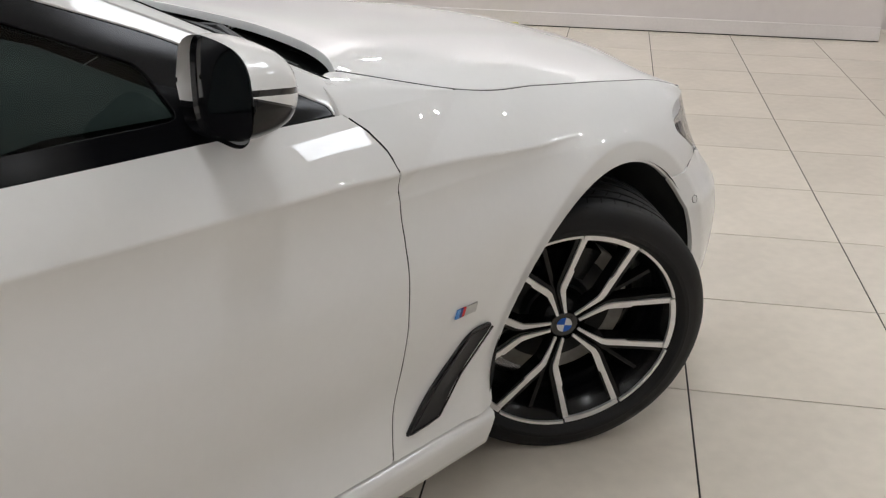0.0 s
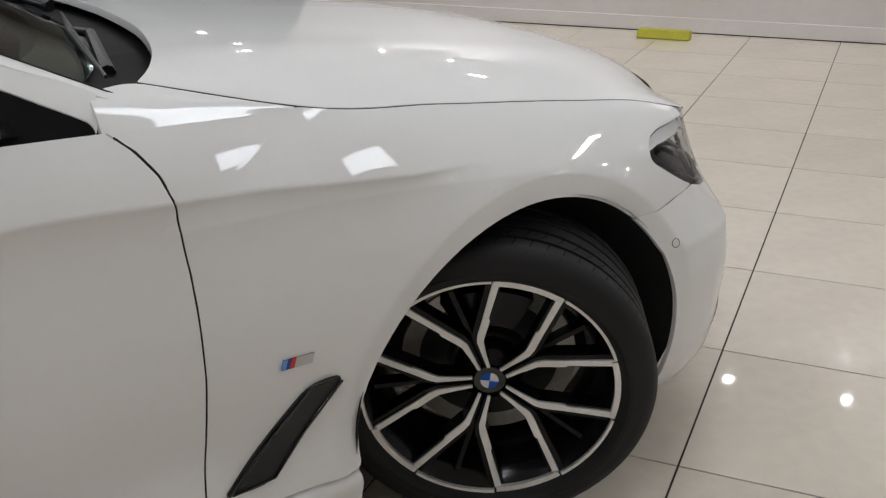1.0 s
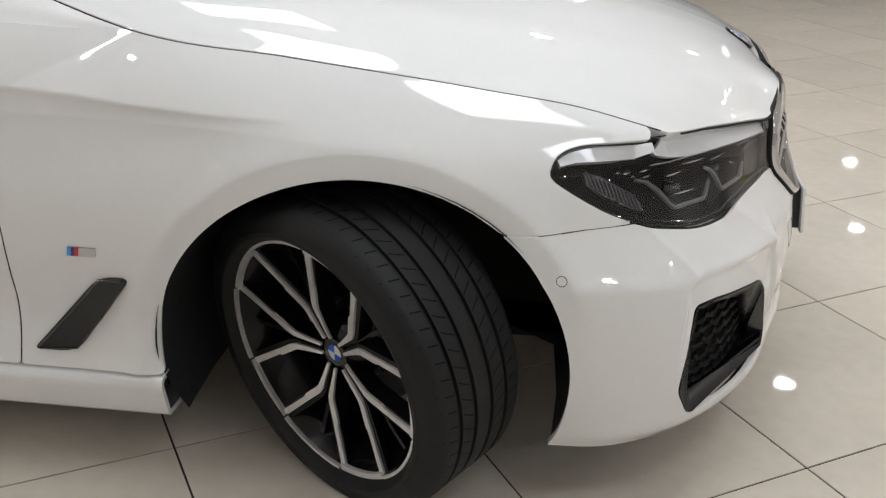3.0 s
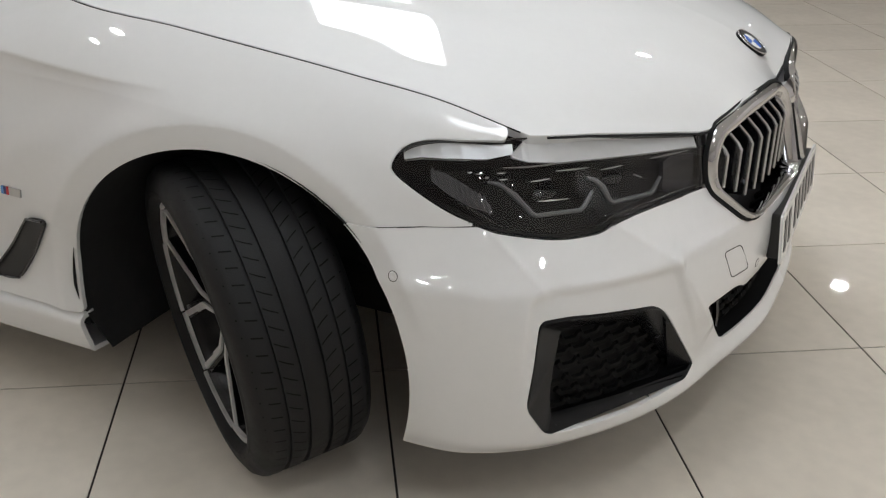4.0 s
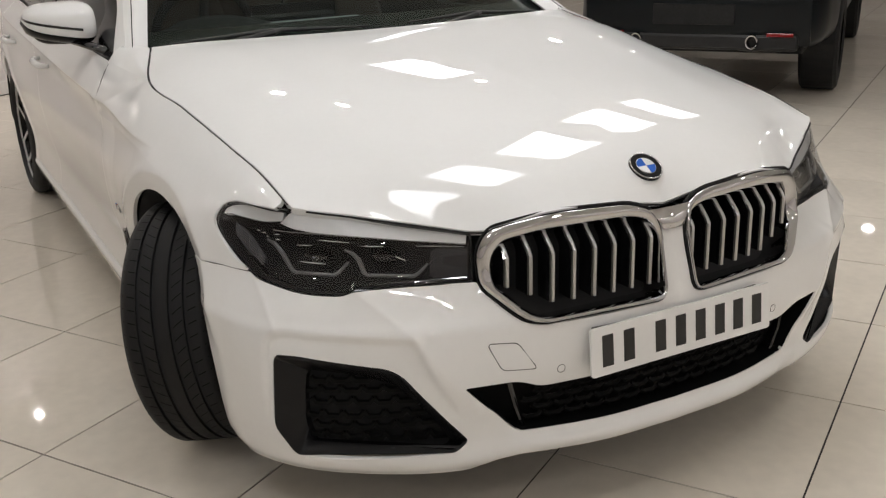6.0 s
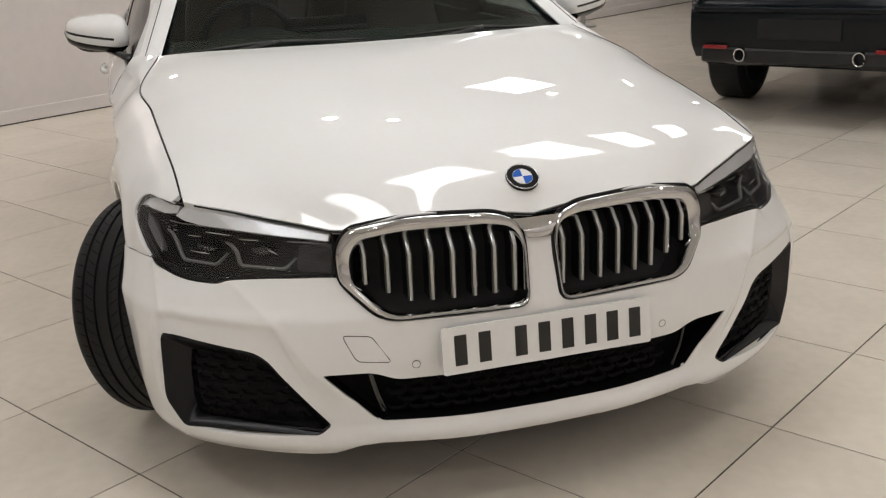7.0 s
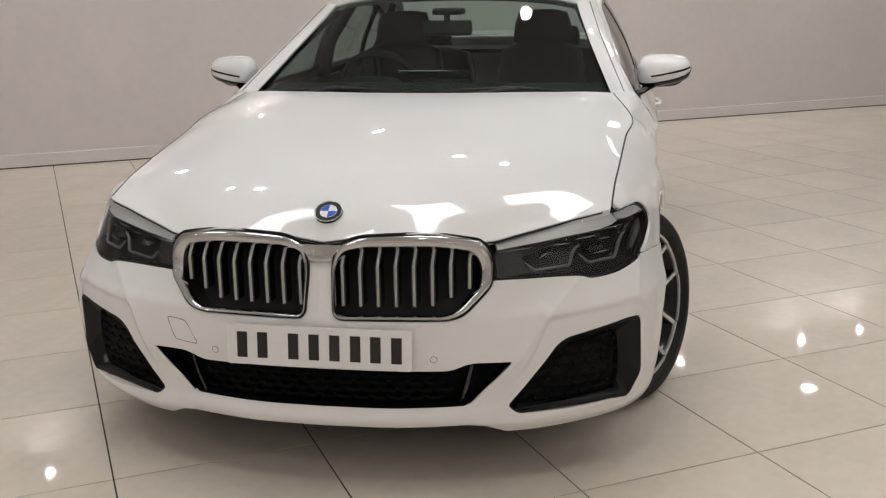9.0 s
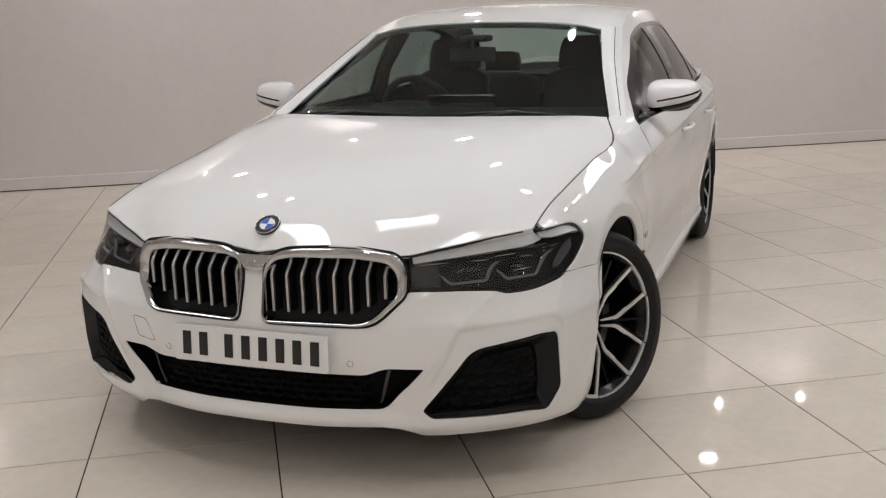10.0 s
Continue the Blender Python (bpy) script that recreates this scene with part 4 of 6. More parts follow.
def wheel(m, steer_mark):
    """An alloy wheel with its tyre; the outer face looks towards +x."""
    w = part("wheel", lathe([(0.108, 0.266), (0.109, 0.2635), (0.1045, 0.2595), (0.096, 0.253), (0.086, 0.244), (0.060, 0.226), (-0.02, 0.205), (-0.09, 0.215), (-0.112, 0.25)], 80), DARKALLOY, car, "black and silver five-spoke alloy wheel", smooth=True)
    R = 0.334
    prof = [(-0.105, 0.235), (-0.117, 0.252), (-0.124, 0.275), (-0.122, 0.300), (-0.113, 0.320), (-0.100, R - 0.004), (-0.092, R - 0.001)]
    for c in (-0.062, -0.022, 0.022, 0.062):
        prof += [(c - 0.0055, R), (c - 0.0045, R - 0.007), (c + 0.0045, R - 0.007), (c + 0.0055, R)]
    prof += [(0.092, R - 0.001), (0.100, R - 0.004), (0.113, 0.320), (0.122, 0.300), (0.1225, 0.287), (0.1245, 0.284), (0.1242, 0.275), (0.1195, 0.2695), (0.1125, 0.2648), (0.106, 0.2605)]
    tyre = part("tyre", lathe(prof, 96), RUBBER, w, "black rubber tyre with tread grooves", smooth=False)
    for p in tyre.data.polygons:
        p.use_smooth = True
    try:
        tyre.data.set_sharp_from_angle(angle=radians(35))
    except AttributeError:
        pass
    # cross cuts of the tread: their shade as dark quads just above the rubber
    bm = bmesh.new()
    for k in range(64):
        a = 2 * math.pi * k / 64
        for x0, x1, sl in ((0.0685, 0.104, 0.035), (-0.104, -0.0685, -0.035), (0.029, 0.054, 0.05), (-0.054, -0.029, -0.05)):
            vs = []
            for x, da in ((x0, 0), ((x0 + x1) / 2, sl * 0.45), (x1, sl)):
                r = np.interp(abs(x), [0.0675, 0.092, 0.100, 0.113], [R + 0.0009, R - 0.0001, R - 0.0031, 0.3209])
                for s in (-0.0012, 0.0012):
                    b = a + da + s / R * 1.2
                    vs.append(bm.verts.new((x, r * math.cos(b), r * math.sin(b))))
            bm.faces.new((vs[0], vs[1], vs[3], vs[2]))
            bm.faces.new((vs[2], vs[3], vs[5], vs[4]))
    tagged(part("tread_pattern", bm, MESHBLACK, tyre, "dark quads for the shaded tread cuts"), kind="stuff")
    for k in range(5):
        base = 72 * k
        spoke = None
        for s in (-1, 1):
            bm = bmesh.new()
            path = [polar(0.040, base + s * 13), polar(0.075, base + s * 8.6), polar(0.108, base + s * 7.2), polar(0.124, base + s * 9.4), polar(0.180, base + s * 16.4), polar(0.250, base + s * 20.6)]
            arm_strip(bm, path, 0.013, 0.0945, 0.058, widths=[0.012, 0.016, 0.023, 0.027, 0.028, 0.030])
            bmesh.ops.recalc_face_normals(bm, faces=bm.faces)
            arm = part("spoke", bm, DARKALLOY, w, "gloss black alloy spoke")
            bm = bmesh.new()
            path = [polar(0.036, base + s * 16), polar(0.070, base + s * 10.2), polar(0.106, base + s * 8.6), polar(0.121, base + s * 10.8), polar(0.160, base + s * 16.2), polar(0.164, base + s * 15.9), polar(0.251, base + s * 21.4)]
            arm_strip(bm, path, 0.011, 0.0995, 0.094, widths=[0.0060, 0.0085, 0.0130, 0.0150, 0.0150, 0.0115, 0.0138])
            bmesh.ops.recalc_face_normals(bm, faces=bm.faces)
            part("spoke_face", bm, ALLOY, arm, "machined silver spoke face")
        # thin black rib between the arms, and the silver rim pieces
        bm = bmesh.new()
        arm_strip(bm, [polar(0.06, base), polar(0.233, base)], 0.010, 0.080, 0.050)
        bmesh.ops.recalc_face_normals(bm, faces=bm.faces)
        part("spoke_rib", bm, DARKALLOY, w)
        part("rim_arc", arc_piece(0.2475, 0.2600, base + 36 - 15.6, base + 36 + 15.6, 0.1035, 0.095), ALLOY, w, "machined silver rim arc")
        part("rim_arc", arc_piece(0.2540, 0.2600, base - 19.4, base + 19.4, 0.1055, 0.098), ALLOY, w, "machined silver rim arc")
    part("hub", lathe([(-0.01, 0.075), (0.038, 0.066), (0.050, 0.050), (0.055, 0.038), (0.058, 0.036)], 40), DARKALLOY, w, "black wheel hub", smooth=True)
    cap = part("hub_cap", lathe([(0.055, 0.0345), (0.0615, 0.0330), (0.0625, 0.031), (0.0618, 0.029), (0.0618, 0.0)], 40), GLOSS, w, "black hub cap with emblem")
    disc_emblem(cap, Matrix.Translation((0.0625, 0, 0)) @ Matrix.Rotation(radians(90), 4, "Y") @ Matrix.Rotation(radians(steer_mark), 4, "Z"), 0.0185)
    for k in range(5):
        y, z = polar(0.056, 72 * k + 36)
        bm = lathe([(0.01, 0.009), (0.030, 0.009), (0.032, 0.006), (0.026, 0.004)], 12)
        bmesh.ops.translate(bm, verts=bm.verts, vec=(0, y, z))
        part("wheel_bolt", bm, VOID, w)
    part("brake_disc", lathe([(-0.042, 0.0), (-0.042, 0.182), (-0.018, 0.182), (-0.018, 0.145)], 64), STEEL, w, "grey steel brake disc", smooth=False)
    part("disc_bell", lathe([(-0.02, 0.146), (-0.016, 0.144), (-0.014, 0.088), (0.008, 0.080), (0.008, 0.0)], 64), BLACK, w, "black brake disc bell")
    bm = arc_piece(0.105, 0.186, 25, 85, 0.020, -0.060, 10)
    part("brake_caliper", bm, DARKALLOY, w, "dark brake caliper")
    w.matrix_basis = m @ Matrix.Scale(0.976, 4)
    return w


def disc_emblem(parent, m, r):
    """Round badge with four quarters, facing +z before it is placed."""
    def fan(a0, a1, r0, r1, z):
        bm = bmesh.new()
        n = 10
        vs = [[bm.verts.new((rr * math.cos(a0 + (a1 - a0) * i / n), rr * math.sin(a0 + (a1 - a0) * i / n), zz)) for rr, zz in ((r0, z), (r1, z), (r1, z - 0.002))] for i in range(n + 1)]
        for i in range(n):
            for k in range(2):
                bm.faces.new((vs[i][k], vs[i + 1][k], vs[i + 1][k + 1], vs[i][k + 1]))
        bmesh.ops.remove_doubles(bm, verts=bm.verts, dist=1e-6)
        bmesh.ops.recalc_face_normals(bm, faces=bm.faces)
        bmesh.ops.transform(bm, matrix=m, verts=bm.verts)
        return bm
    for k in range(4):
        part("quarter", fan(k * math.pi / 2, (k + 1) * math.pi / 2, 0.0, r, 0.0012), BLUE if k % 2 else WHITE, parent, "blue enamel quarter" if k % 2 else "white enamel quarter")


for x, y, turn, out in ((-0.813, -0.029, STEER_R, 180), (0.800, -0.088, STEER_L, 0), (-0.805, AXLE_R, 0, 180), (0.805, AXLE_R, 0, 0)):
    wheel(Matrix.Translation((x, y, HUB)) @ Matrix.Rotation(radians(turn), 4, "Z") @ Matrix.Rotation(radians(-7.6 if turn == STEER_R else turn * 0.16), 4, "Y") @ Matrix.Rotation(radians(out), 4, "Z") @ Matrix.Rotation(radians(WHEEL_TURN if out else WHEEL_TURN_L), 4, "X"), 45)


# ---- grille, lamps and trim of the nose ----
def ring(name, outlines, mat, parent, mirror, label="", closed=True):
    """A frame lofted through outlines of equal length: lists of (q, z, depth)."""
    bm = bmesh.new()
    loops = [[bm.verts.new(on_front(q, z, d, mirror)) for q, z, d in o] for o in outlines]
    for a, b in zip(loops, loops[1:]):
        for i in range(len(a)):
            bm.faces.new((a[i], a[(i + 1) % len(a)], b[(i + 1) % len(b)], b[i]))
    if not closed:
        bm.faces.new(loops[-1])
    bmesh.ops.recalc_face_normals(bm, faces=bm.faces)
    ob = part(name, bm, mat, parent, label, smooth=True)
    ob.data.set_sharp_from_angle(angle=radians(40))
    return ob


def inset(poly, d, top=None):
    """An outline moved inwards by d, or by top where it looks up."""
    P = np.asarray(poly)
    t = np.roll(P, -1, 0) - np.roll(P, 1, 0)
    n = np.stack([-t[:, 1], t[:, 0]], 1)
    n /= np.maximum(np.linalg.norm(n, axis=1, keepdims=True), 1e-9)
    area = 0.5 * np.sum(P[:, 0] * np.roll(P[:, 1], -1) - np.roll(P[:, 0], -1) * P[:, 1])
    n *= np.sign(area)
    w = np.full(len(P), d)
    if top is not None:
        w = d + (top - d) * np.clip(-n[:, 1], 0, 1) ** 1.5
    return P + n * w[:, None]


def deep(poly, d):
    return [(q, z, d) for q, z in poly]


for mirror in (True, False):
    s = -1 if mirror else 1
    band = lambda t, d: [(*(o * (1 - t) + m * t), d) for o, m in zip(KIDNEY, KIDNEY_MOUTH)]
    grille = ring("grille", [band(0.02, 0.03), band(0.02, 0.001), band(0.06, -0.005), band(0.18, -0.0105), band(0.38, -0.0135), band(0.6, -0.0115), band(0.82, -0.004), band(0.95, 0.004), band(1.0, 0.011), band(1.0, 0.07)], CHROME, car, mirror, "polished chrome kidney grille surround")
    ring("grille_seal", [deep(inset(KIDNEY, -0.0016, -0.0050), 0.004), deep(inset(KIDNEY, -0.0013, -0.0045), -0.006), deep(inset(KIDNEY, -0.0008, -0.0015), -0.006), deep(inset(KIDNEY, 0.002), 0.003)], VOID, grille, mirror, "black seal round the chrome")
    ring("grille_backing", [deep(inset(KIDNEY_MOUTH, -0.004), 0.065), deep(inset(KIDNEY_MOUTH, 0.012), 0.066)], VOID, grille, mirror, "black grille backing", closed=False)
    for i in range(8):
        x = 0.060 + 0.0486 * i
        lo = 0.545 + max(0, x - 0.30) * 0.45
        hi = 0.712 - max(0, 0.09 - x) * 0.5 - max(0, x - 0.34) * 0.25
        zs = [lo, lo + 0.004, 0.655, 0.668, hi]
        col = []
        for z in zs:
            r = np.interp(z, FZ[:, 0], np.arange(len(FZ)))
            row = FRONT[int(r)]
            y = np.interp(x, row[:, 0], row[:, 1])
            y0 = np.interp(x, FRONT[int(np.interp(0.60, FZ[:, 0], np.arange(len(FZ))))][:, 0], FRONT[int(np.interp(0.60, FZ[:, 0], np.arange(len(FZ))))][:, 1])
            col.append((y0 + 0.010 + max(0, z - 0.66) * 1.05, z))
        for nm, w0, d0, d1, mt, lb in (("slat", 0.012, 0.003, 0.05, GLOSS, ""), ("slat_edge", 0.0055, 0.0, 0.004, SATIN, "silver slat edge")):
            bm = bmesh.new()
            vs = [[bm.verts.new((s * x + e, y + d, z)) for e, d in ((-w0, d0 + 0.002), (-w0 * 0.5, d0), (w0 * 0.5, d0), (w0, d0 + 0.002), (w0, d1), (-w0, d1))] for y, z in col]
            for a, b in zip(vs, vs[1:]):
                for k in range(6):
                    bm.faces.new((a[k], a[(k + 1) % 6], b[(k + 1) % 6], b[k]))
            bm.faces.new(vs[0])
            bm.faces.new(list(reversed(vs[-1])))
            bmesh.ops.recalc_face_normals(bm, faces=bm.faces)
            if nm == "slat":
                bmesh.ops.scale(bm, vec=(0.62, 1, 1), space=Matrix.Translation((-s * x, 0, 0)), verts=bm.verts)
                slat = part(nm, bm, mt, grille, lb)
            else:
                bmesh.ops.scale(bm, vec=(0.72, 1, 1), space=Matrix.Translation((-s * x, 0, 0)), verts=bm.verts)
                part(nm, bm, mt, slat, lb)

    # headlamp
    lens = sheet("lens", FRONT, FRONT_N, lamp_in - 0.001, LENS, None, "clear lamp lens", mirror=mirror, thick=0)
    lens.visible_shadow = False
    lamp = ring("headlamp", [deep(inset(LAMP, 0.001), 0.003), deep(inset(LAMP, 0.0035), 0.004), deep(inset(LAMP, 0.0060), 0.010)], GLOSS, car, mirror, "dark headlamp unit with clear lens")
    lens.parent = lamp
    ring("lamp_housing", [deep(inset(LAMP, 0.0068), 0.0103), deep(inset(LAMP, 0.014), 0.045), deep(inset(LAMP, 0.032), 0.058)], HOUSING, lamp, mirror, "dull black lamp housing", closed=False)

    def strip(name, path, widths, mat, label, depth0, depth1, under=lamp):
        """A blade inside the lamp along (q, z)."""
        bm = bmesh.new()
        rows = []
        for (q, z), w in zip(path, widths):
            rows.append([bm.verts.new(on_front(q, z + w / 2, depth0, mirror)), bm.verts.new(on_front(q, z - w / 2, depth1, mirror)), bm.verts.new(on_front(q, z - w / 2 - 0.0015, depth1 + 0.012, mirror)), bm.verts.new(on_front(q, z + w / 2 - 0.001, depth0 + 0.008, mirror))])
        for a, b in zip(rows, rows[1:]):
            for k in range(4):
                bm.faces.new((a[k], a[(k + 1) % 4], b[(k + 1) % 4], b[k]))
        bm.faces.new(rows[0])
        bm.faces.new(list(reversed(rows[-1])))
        bmesh.ops.recalc_face_normals(bm, faces=bm.faces)
        return part(name, bm, mat, under, label)
    blade = strip("lamp_blade", [(0.226, 0.729), (0.200, 0.735), (0.182, 0.737), (0.105, 0.732), (-0.014, 0.726), (-0.16, 0.715), (-0.335, 0.701)], [0.004, 0.026, 0.037, 0.040, 0.037, 0.031, 0.022], BLADE, "bright silver lamp blade", 0.011, 0.005)
    part("blade_rim", tube([on_front(q, z, 0.0045, mirror) for q, z in ((0.250, 0.712), (0.19, 0.711), (0.10, 0.711), (-0.014, 0.7065), (-0.16, 0.698), (-0.335, 0.688))], 0.0017, 6), CHROME, blade, "bright chrome blade edge")
    strip("lamp_wedge", [(0.468, 0.730), (0.43, 0.739), (0.385, 0.740), (0.34, 0.738), (0.28, 0.738), (0.222, 0.741)], [0.014, 0.024, 0.028, 0.026, 0.022, 0.016], BLADE, "silver outer lamp wedge", 0.014, 0.008)
    part("wedge_rim", tube([on_front(q, z, 0.007, mirror) for q, z in ((0.468, 0.722), (0.43, 0.727), (0.385, 0.726), (0.285, 0.725))], 0.0014, 6), CHROME, lamp, "bright chrome line")
    side = strip("side_reflector", [(0.415, 0.700), (0.385, 0.689), (0.345, 0.671), (0.285, 0.649)], [0.018, 0.032, 0.034, 0.010], RIBGREY, "ribbed grey side reflector", 0.014, 0.014)
    for k in range(12):
        q = 0.405 - 0.010 * k
        z = 0.649 + (q - 0.285) * 0.40
        part("reflector_rib", tube([on_front(q + 0.005, z + 0.015, 0.0125, mirror), on_front(q - 0.003, z - 0.013, 0.0125, mirror)], 0.0022, 5), RIBGREY, side)
    for pts in ([(0.285, 0.690), (0.255, 0.685), (0.223, 0.668), (0.183, 0.638), (0.170, 0.634), (0.045, 0.631), (0.032, 0.636), (0.005, 0.656)], [(0.018, 0.680), (-0.005, 0.674), (-0.027, 0.660), (-0.047, 0.636), (-0.058, 0.631), (-0.192, 0.624), (-0.203, 0.628), (-0.228, 0.646)]):
        part("light_guide", tube([on_front(q, z, 0.018, mirror) for q, z in pts], [0.0028, 0.0042, 0.0054, 0.0046, 0.0042, 0.0042, 0.0042, 0.003], 8), GUIDE, lamp, "grey light guide")
    for q, z in ((-0.115, 0.660), (0.105, 0.663)):
        c = on_front(q, z, 0.048, mirror)
        bm = lathe([(0.012, 0.0), (0.010, 0.010), (0.003, 0.017), (-0.002, 0.021), (-0.02, 0.024)], 24, "y")
        bmesh.ops.scale(bm, vec=(1.3, -1, 0.7), verts=bm.verts)
        bmesh.ops.recalc_face_normals(bm, faces=bm.faces)
        bmesh.ops.translate(bm, verts=bm.verts, vec=c)
        part("projector", bm, GLOSS, lamp, "dark projector lens", smooth=True)
    # bright glint lines inside the lamp, put in as thin silver bars
    for (q0, z0), (q1, z1) in (((0.103, 0.699), (0.008, 0.696)), ((-0.028, 0.6885), (-0.098, 0.6875)), ((0.176, 0.687), (0.122, 0.688)), ((-0.194, 0.685), (-0.331, 0.681)), ((0.262, 0.703), (0.240, 0.7035)), ((0.258, 0.693), (0.236, 0.6935)), ((0.312, 0.7025), (0.296, 0.7035)), ((0.292, 0.6965), (0.282, 0.697)), ((0.332, 0.705), (0.322, 0.7055)), ((0.16, 0.655), (0.075, 0.652)), ((-0.135, 0.665), (-0.165, 0.655))):
        part("lamp_glint_bar", tube([on_front(q0, z0, 0.020, mirror), on_front((q0 + q1) / 2, (z0 + z1) / 2, 0.019, mirror), on_front(q1, z1, 0.020, mirror)], [0.0010, 0.0017, 0.0010], 6), SILVER, lamp, "thin silver bar drawn for a glint")
    strip("lamp_visor", [(-0.342, 0.645), (-0.26, 0.648), (-0.235, 0.648)], [0.062, 0.064, 0.05], VISOR, "dark lamp panel", 0.016, 0.018)
    part("lamp_lip", tube([on_front(q, z, 0.006, mirror) for q, z in ((-0.34, 0.618), (-0.03, 0.612), (0.01, 0.603), (0.13, 0.605), (0.27, 0.622), (0.38, 0.668))], 0.0018, 6), GLOSS, lamp)

    # side intake with its frame and scaled mesh
    f2 = rounded([(0.118, 0.428, 0.015), (-0.13, 0.408, 0.03), (-0.325, 0.250, 0.012), (-0.300, 0.231, 0.012), (0.128, 0.228, 0.015), (0.140, 0.29, 0.02), (0.130, 0.37, 0.02)])
    f0 = rounded(FOG_PTS)
    intake = ring("side_intake", [deep(inset(f0, -0.001), 0.004), deep(inset(f0, 0.004), -0.001), deep(inset(f0, 0.009), 0.003), deep(f2, 0.040), deep(inset(f2, 0.004), 0.058)], INTAKEBLACK, car, mirror, "gloss black side air intake")
    ring("intake_backing", [deep(inset(f2, 0.001), 0.058), deep(inset(f2, 0.02), 0.060)], VOID, intake, mirror, "", closed=False)
    inner = inset(f2, 0.010)
    for row in range(6):
        z = 0.254 + 0.029 * row
        for col in range(8):
            q = -0.285 + 0.066 * col + (0.033 if row % 2 else 0)
            if inside(inner, np.array([[q]]), np.array([[z]]))[0, 0] < 0.0:
                continue
            pts = [(q - 0.034, z + 0.011), (q - 0.020, z), (q + 0.020, z), (q + 0.034, z + 0.011)]
            part("mesh_scale", tube([on_front(a, b, 0.049, mirror) for a, b in pts], 0.0050, 5, flat=1.5), MESHBLACK, intake)

    # parking sensors
    for q, z in ((0.314 - 0.930, 0.408), (0.520, 0.536)):
        c = on_front(q, z, 0, mirror)
        n = (on_front(q, z, -0.01, mirror) - c).normalized()
        rot = n.to_track_quat("Z", "Y").to_matrix().to_4x4()
        bm = lathe([(-0.003, 0.0098), (0.0006, 0.0098), (0.0006, 0.0087), (-0.003, 0.0087)], 28, "z")
        bmesh.ops.transform(bm, matrix=Matrix.Translation(c) @ rot, verts=bm.verts)
        sensor = part("parking_sensor", bm, VOID, car, "round parking sensor")
        bm = lathe([(0.0004, 0.0), (0.0010, 0.006), (0.0004, 0.0086)], 28, "z")
        bmesh.ops.transform(bm, matrix=Matrix.Translation(c) @ rot, verts=bm.verts)
        part("sensor_face", bm, PAINT, sensor)

    # vent blade and badge on the fender
    VENT = rounded([(0.368, 0.482, 0.012), (0.43, 0.480, 0.03), (0.588, 0.308, 0.006), (0.500, 0.310, 0.03)])
    vent_in = inside(VENT, SY, SZ)
    vent = sheet("fender_vent", FLANK, FLANK_N, vent_in, BLACK, car, "black slanted fender vent", mirror=mirror, thick=0.008, lift=0.005)
    edge_pts = [on_flank(y, z, 0.0075, mirror) for y, z in ((0.382, 0.479), (0.428, 0.475), (0.50, 0.396), (0.578, 0.314))]
    part("vent_lip", tube(edge_pts, 0.0028, 6), GLOSS, vent)
    edge_pts = [on_flank(y, z, 0.007, mirror) for y, z in ((0.374, 0.474), (0.44, 0.388), (0.498, 0.318), (0.575, 0.3115))]
    part("vent_lip", tube(edge_pts, 0.002, 6), GLOSS, vent)
    badge = empty("fender_badge", "", "")
    badge.parent = car
    for y0, y1, mt, nm in ((0.4795, 0.472, LBLUE, "light blue stripe"), (0.472, 0.4645, NAVY, "navy stripe"), (0.4645, 0.457, RED, "red stripe"), (0.457, 0.425, SATIN, "silver badge shape")):
        bm = bmesh.new()
        p = [on_flank(a, z, l, mirror) for l in (0.0005, 0.004) for a, z in ((y0 + 0.002, 0.523), (y1 + 0.002, 0.523), (y1 - 0.002 if mt is not CHROME else y1 + 0.002, 0.541), (y0 - 0.002, 0.541))]
        v = [bm.verts.new(c) for c in p]
        for f in ((0, 1, 2, 3), (4, 5, 6, 7), (0, 1, 5, 4), (1, 2, 6, 5), (2, 3, 7, 6), (3, 0, 4, 7)):
            bm.faces.new([v[k] for k in f])
        bmesh.ops.recalc_face_normals(bm, faces=bm.faces)
        part("badge_piece", bm, mt, badge, nm)

    # door handles
    for y in (1.64, 2.52):
        pts = [on_flank(y + d, 0.822 + e, l, mirror) for d, e, l in ((-0.115, -0.002, 0.002), (-0.095, 0.0, 0.028), (-0.03, 0.001, 0.036), (0.04, 0.002, 0.034), (0.095, 0.003, 0.024), (0.11, 0.003, 0.002))]
        part("door_handle", tube(pts, [0.008, 0.012, 0.013, 0.013, 0.012, 0.008], 10), PAINT, car, "white door handle", smooth=True)

    # door mirror
    C = Vector((s * (0.960 if s > 0 else 0.950), 0.950, 1.026))
    def mirror_shell(z0, z1, grow=0.0, slope=0.0, first=0):
        bm = bmesh.new()
        n, k = 20, 18
        grid = []
        for i in range(first, n + 1):
            t = i / n
            x = -0.112 + 0.228 * t
            ex = (1 - abs(2 * t - 1) ** 3.6) ** 0.38
            prof = []
            for j in range(k + 1):
                a = math.pi * (0.5 + 1.0 * j / k)
                yy = math.copysign(abs(math.cos(a)) ** 0.75, math.cos(a)) * (0.088 + 0.01 * t) * max(ex, 0.03) * (1 + grow)
                zz = math.copysign(abs(math.sin(a)) ** 0.8, math.sin(a)) * (0.074 - 0.014 * t if math.sin(a) > 0 else 0.080 - 0.034 * t) * max(ex, 0.05) * (1 + grow)
                prof.append(bm.verts.new((C.x + s * x, C.y + yy + 0.045 * t * t + 0.02, C.z + zz + 0.006 * t)))
            grid.append(prof)
        for a, b in zip(grid, grid[1:]):
            for j in range(k):
                bm.faces.new((a[j], b[j], b[j + 1], a[j + 1]))
